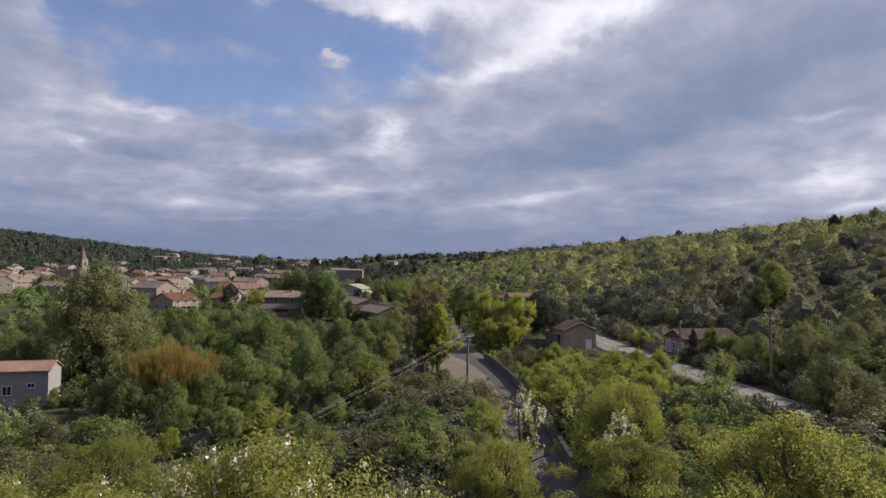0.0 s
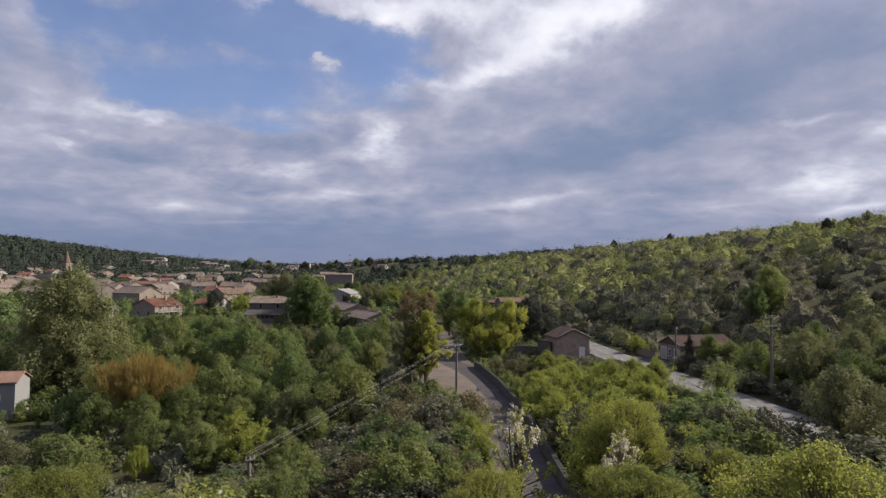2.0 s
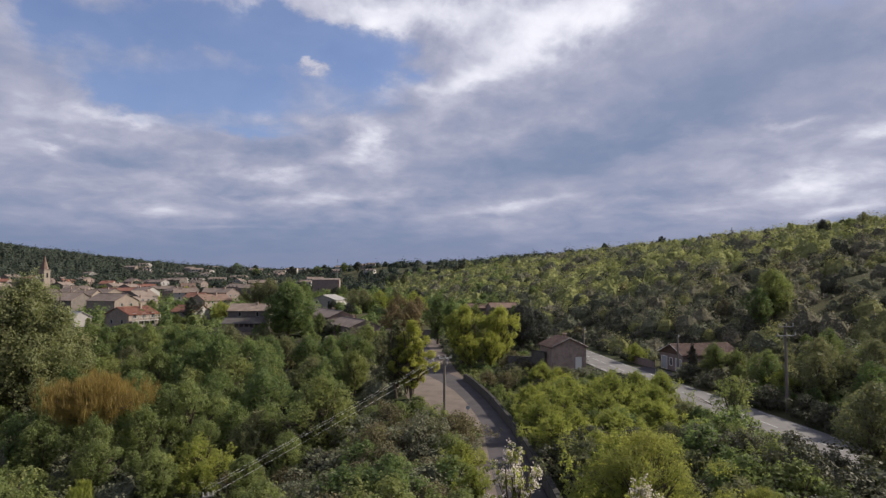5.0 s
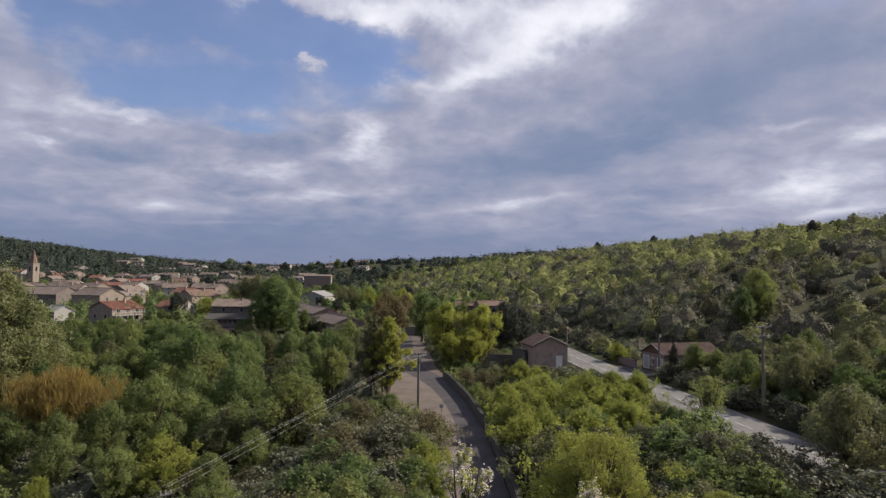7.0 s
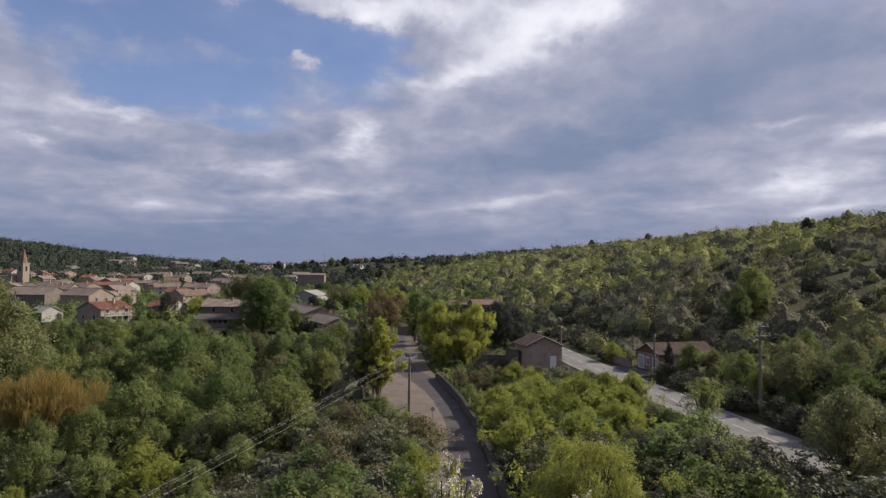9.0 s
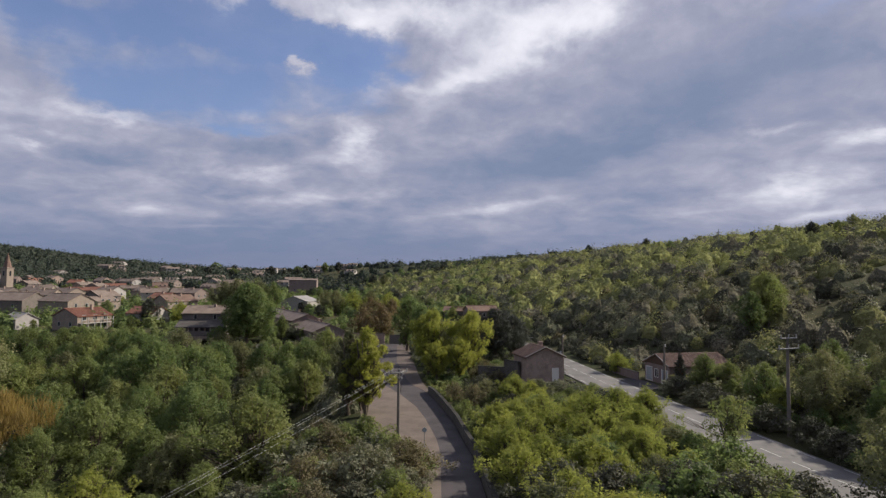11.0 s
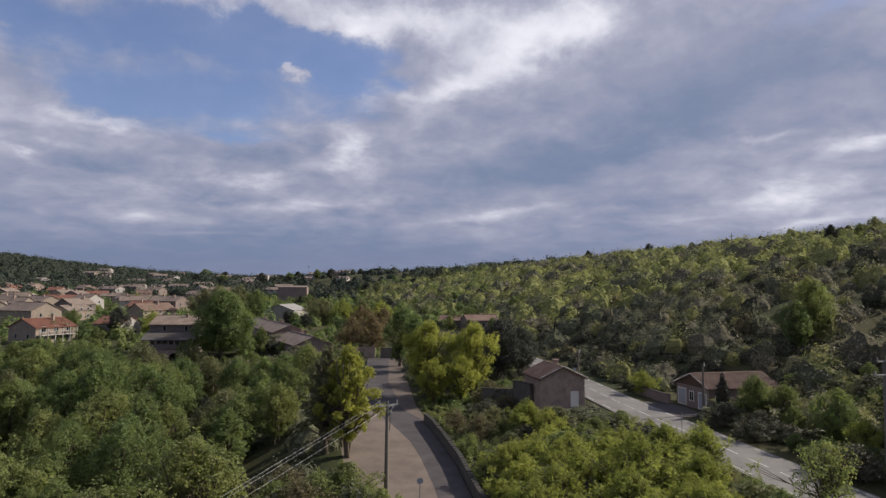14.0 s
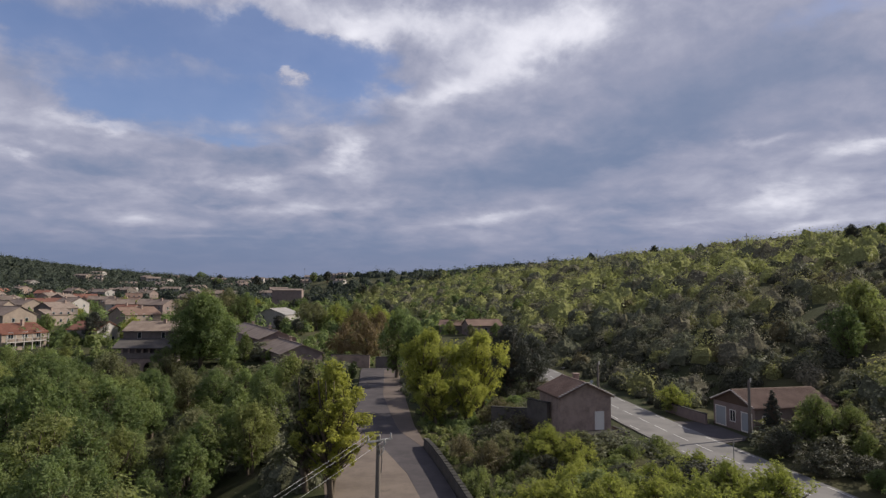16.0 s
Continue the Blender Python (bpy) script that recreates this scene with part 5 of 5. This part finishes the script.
def lot_pole():
    p = utility_pole(0.1, 96.1, 0.0, 8.0, "slim concrete utility pole at the gravel lot's edge", ((0.2, 1.0),), 35)
    for sx, below in ((0.42, 0.75), (0.30, 1.25)):
        v, f = tube([(0, -0.12, 8.0 - below), (sx * 0.7, -0.16, 8.0 - below + 0.12), (sx, -0.18, 8.0 - below + 0.34)], [0.035, 0.03, 0.03], 6)
        part("bracket", mesh_np("bracket", v, f, STEEL, True), STEEL, p)
        bm = bmesh.new()
        bmesh.ops.create_cone(bm, segments=8, radius1=0.07, radius2=0.05, depth=0.22, cap_ends=True, matrix=Matrix.Translation((sx, -0.18, 8.0 - below + 0.42)))
        part("insulator", bm, PORCELAIN, p)
    for sx in (-1, 1):
        v, f = tube([(0, -0.15, 7.1), (sx * 0.75, -0.17, 7.72)], [0.022, 0.022], 5)
        part("strut", mesh_np("strut", v, f, STEEL, True), STEEL, p)
    v, f = tube([(0.16, -0.1, 7.4), (0.22, -0.14, 6.4), (0.17, -0.12, 5.6)], [0.03, 0.03, 0.03], 5)
    part("cable_drop", mesh_np("cable_drop", v, f, RUBBER_DARK, True), RUBBER_DARK, p)


RUBBER_DARK = material("cable_sheath", paint_build((0.03, 0.03, 0.032), 0.6, 0.2))
lot_pole()
utility_pole(41.6, 92.7, 1.6, 10.6, "tall concrete power pole beside the main road", ((0.1, 1.2), (1.2, 1.5)), 20)
utility_pole(39.2, 121.4, 2.0, 6.4, "thin wooden telephone pole before the pink house", ((0.15, 0.4),), 60)
utility_pole(27.6, 140, 2.2, 6.0, "thin pole behind the roadside house", ((0.15, 0.4),), 60)
utility_pole(-20.3, 71.1, -4.3, 3.5, "short post of the power line among valley trees", ((0.15, 0.5),), 35)


def wires(a, b, offsets, sag, label):
    """Each wire between two poles hangs in a shallow bow."""
    a, b = Vector(a), Vector(b)
    side = Vector((-(b - a).y, (b - a).x, 0)).normalized()
    for o in offsets:
        pts = []
        for i in range(17):
            t = i / 16
            p = a.lerp(b, t) + side * o
            pts.append((p.x, p.y, p.z - sag * 4 * t * (1 - t)))
        v, f = tube(pts, [0.008] * 17, 4)
        tagged(new("power_line", mesh_np("power_line", v, f, WIRE, True)), label, "cable", "power lines")


wires((0.1, 96.0, 8.05), (-20.3, 71.1, -0.6), (-0.85, -0.35, 0.85), 0.15, "thin aluminium power line strung between the poles")


def sign_post(x, y, tall, label, plate=True):
    p = thing("sign_post", pose(x, y, float(low_z(y)) if x < 15 else float(main_z(y))), label, "post")
    v, f = tube([(0, 0, -0.2), (0, 0, tall)], [0.04, 0.04], 8)
    part("tube", mesh_np("tube", v, f, STEEL, True), STEEL, p)
    if not plate:
        return
    bm = bmesh.new()
    bmesh.ops.create_cone(bm, segments=20, radius1=0.26, radius2=0.26, depth=0.03, cap_ends=True, matrix=pose(0, -0.06, tall - 0.25, 90, 0, 0))
    part("disc", bm, SHUTTER, p)


sign_post(3.0, 94.2, 2.2, "small grey road sign seen from behind")
sign_post(31.6, 110, 2.6, "plain grey post standing at the road's edge", False)
sign_post(29.4, 150, 2.0, "small pale road sign beyond the house")


def plain_wall(name, x0, y0, x1, y1, z0, z1, mat, label, thick=0.3):
    """A free-standing wall with a proud coping."""
    wl = thing(name, pose(x0, y0, z0, 0, 0, math.degrees(math.atan2(y1 - y0, x1 - x0))), label, "wall")
    n = math.hypot(x1 - x0, y1 - y0)
    part("masonry", boxed(0, -thick / 2, -1.0, n, thick / 2, z1 - z0, 0.02), mat, wl)
    part("coping", boxed(-0.04, -thick / 2 - 0.05, z1 - z0, n + 0.04, thick / 2 + 0.05, z1 - z0 + 0.08, 0.02), STONE_CAP, wl)


plain_wall("garden_wall", 36.0, 137, 37.6, 128.5, 2.0, 3.3, RENDER_PINK, "low peach-coloured garden wall beside the main road")
plain_wall("boundary_wall", -15.5, 180, -7.6, 179.2, 2.6, 5.2, RENDER_GREY, "pale grey wall closing the end of the lane")
plain_wall("boundary_wall", -6.4, 179.1, -0.5, 178.6, 2.6, 4.9, RENDER_DIM, "dim grey wall beside the gateway")
plain_wall("terrace_wall", 20.0, 119.0, 25.4, 120.6, 1.2, 2.9, STONE_WALL, "stone terrace wall below the house door")
plain_wall("terrace_wall", 25.4, 120.6, 24.6, 123.5, 1.2, 2.9, STONE_WALL, "stone terrace wall returning to the house")
tagged(new("terrace_floor", mesh_np("terrace_floor", [(19.0, 121.8, 2.72), (20.0, 119.1, 2.72), (25.3, 120.7, 2.72), (24.5, 123.4, 2.72), (19.0, 121.8, 1.0), (20.0, 119.1, 1.0), (25.3, 120.7, 1.0), (24.5, 123.4, 1.0)], [(0, 1, 2, 3), (4, 7, 6, 5), (0, 4, 5, 1), (1, 5, 6, 2), (2, 6, 7, 3), (3, 7, 4, 0)], STONE_CAP)), "pale stone terrace before the house door", "terrace", kind="structure")
plain_wall("ruined_wall", 11.4, 128.5, 15.6, 127.0, 0.8, 4.2, STONE_WALL, "dark ruined stone wall beside the house", 0.5)
plain_wall("ruined_wall", 15.6, 127.0, 17.4, 124.0, 0.8, 5.4, STONE_WALL, "dark ruined stone wall joining the house", 0.5)


def mast(x, y, tall, label):
    m = thing("antenna_mast", pose(x, y, float(land(x, y))), label, "mast")
    v, f = tube([(0, 0, -0.5), (0, 0, tall)], [0.16, 0.10], 6)
    part("pole", mesh_np("pole", v, f, STEEL, True), STEEL, m)
    part("antenna", boxed(-0.9, -0.06, tall - 1.2, 0.9, 0.06, tall - 1.0, 0.02), STEEL, m)


mast(112, 258, 9, "thin steel mast on the hill crest")
mast(-105, 620, 22, "pale lattice mast far over the town")


# ---- forecourt, dirt track, parked car ----
strip("forecourt", lambda y: main_x(y) + 3.3, lambda y: lerp(y, [119.5, 121, 128, 129.5], [35.4, 39.3, 38.6, 36.8]), main_z, 119.5, 129.5, 0.016, ASPHALT_OLD, "dark asphalt forecourt of the pink house")
tx = np.arange(-31, -7.5, 1.0)
rows_t = np.stack([np.stack([tx, np.full_like(tx, yy) + 0.4 * np.sin(tx * 0.4), land(tx, np.full_like(tx, yy)) + 0.05], 1) for yy in (55.0, 56.2, 57.3, 58.4)], 1)
ft = [(i * 4 + j, i * 4 + j + 4, i * 4 + j + 5, i * 4 + j + 1) for i in range(len(tx) - 1) for j in range(3)]
tagged(new("dirt_track", mesh_np("dirt_track", rows_t.reshape(-1, 3), ft, DIRT, True)), "brown dirt track in the valley bottom", "track", kind="structure")
CAR_PAINT = material("car_paint_white", paint_build((0.62, 0.63, 0.64), 0.3, 0.15, 0.85))
RUBBER = material("rubber_black", paint_build((0.03, 0.03, 0.03), 0.85, 0.3))


def car(x, y, turn, label):
    """A small parked hatchback."""
    c = thing("car", pose(x, y, float(land(x, y)), 0, 0, turn), label, "car")
    side = [(-1.95, 0.35), (1.95, 0.35), (2.0, 0.75), (1.85, 0.92), (1.05, 1.0), (0.45, 1.42), (-1.2, 1.46), (-1.85, 1.05), (-2.0, 0.8)]
    bm = bmesh.new()
    a, b = [bm.verts.new((px, -0.82 + 0.10 * (pz > 1.2), pz)) for px, pz in side], [bm.verts.new((px, 0.82 - 0.10 * (pz > 1.2), pz)) for px, pz in side]
    bm.faces.new(a), bm.faces.new(b[::-1])
    for i in range(len(side)):
        j = (i + 1) % len(side)
        bm.faces.new((a[i], b[i], b[j], a[j]))
    bmesh.ops.recalc_face_normals(bm, faces=bm.faces)
    bmesh.ops.bevel(bm, geom=list(bm.edges), offset=0.05, segments=2, affect="EDGES")
    part("body", bm, CAR_PAINT, c)
    for sgn in (-1, 1):
        bm = boxed(-1.1, sgn * 0.775, 1.03, 0.5, sgn * 0.80, 1.32, 0.01)
        part("side_window", bm, GLASS, c)
        for wx in (-1.25, 1.3):
            bm = bmesh.new()
            bmesh.ops.create_cone(bm, segments=18, radius1=0.31, radius2=0.31, depth=0.2, cap_ends=True, matrix=pose(wx, sgn * 0.76, 0.31, 90, 0, 0))
            wheel = part("wheel", bm, RUBBER, c)
            bm = bmesh.new()
            bmesh.ops.create_cone(bm, segments=14, radius1=0.19, radius2=0.17, depth=0.22, cap_ends=True, matrix=pose(wx, sgn * 0.765, 0.31, 90, 0, 0))
            part("rim", bm, STEEL, wheel)
    bm = boxed(0.02, -0.66, -0.02, 0.68, 0.66, 0.0, 0.004)
    bm.transform(pose(0.46, 0, 1.43, 0, 35, 0))
    part("windscreen", bm, GLASS, c)
    return c


car(-25, 61.5, 20, "small white parked car in the valley bottom")
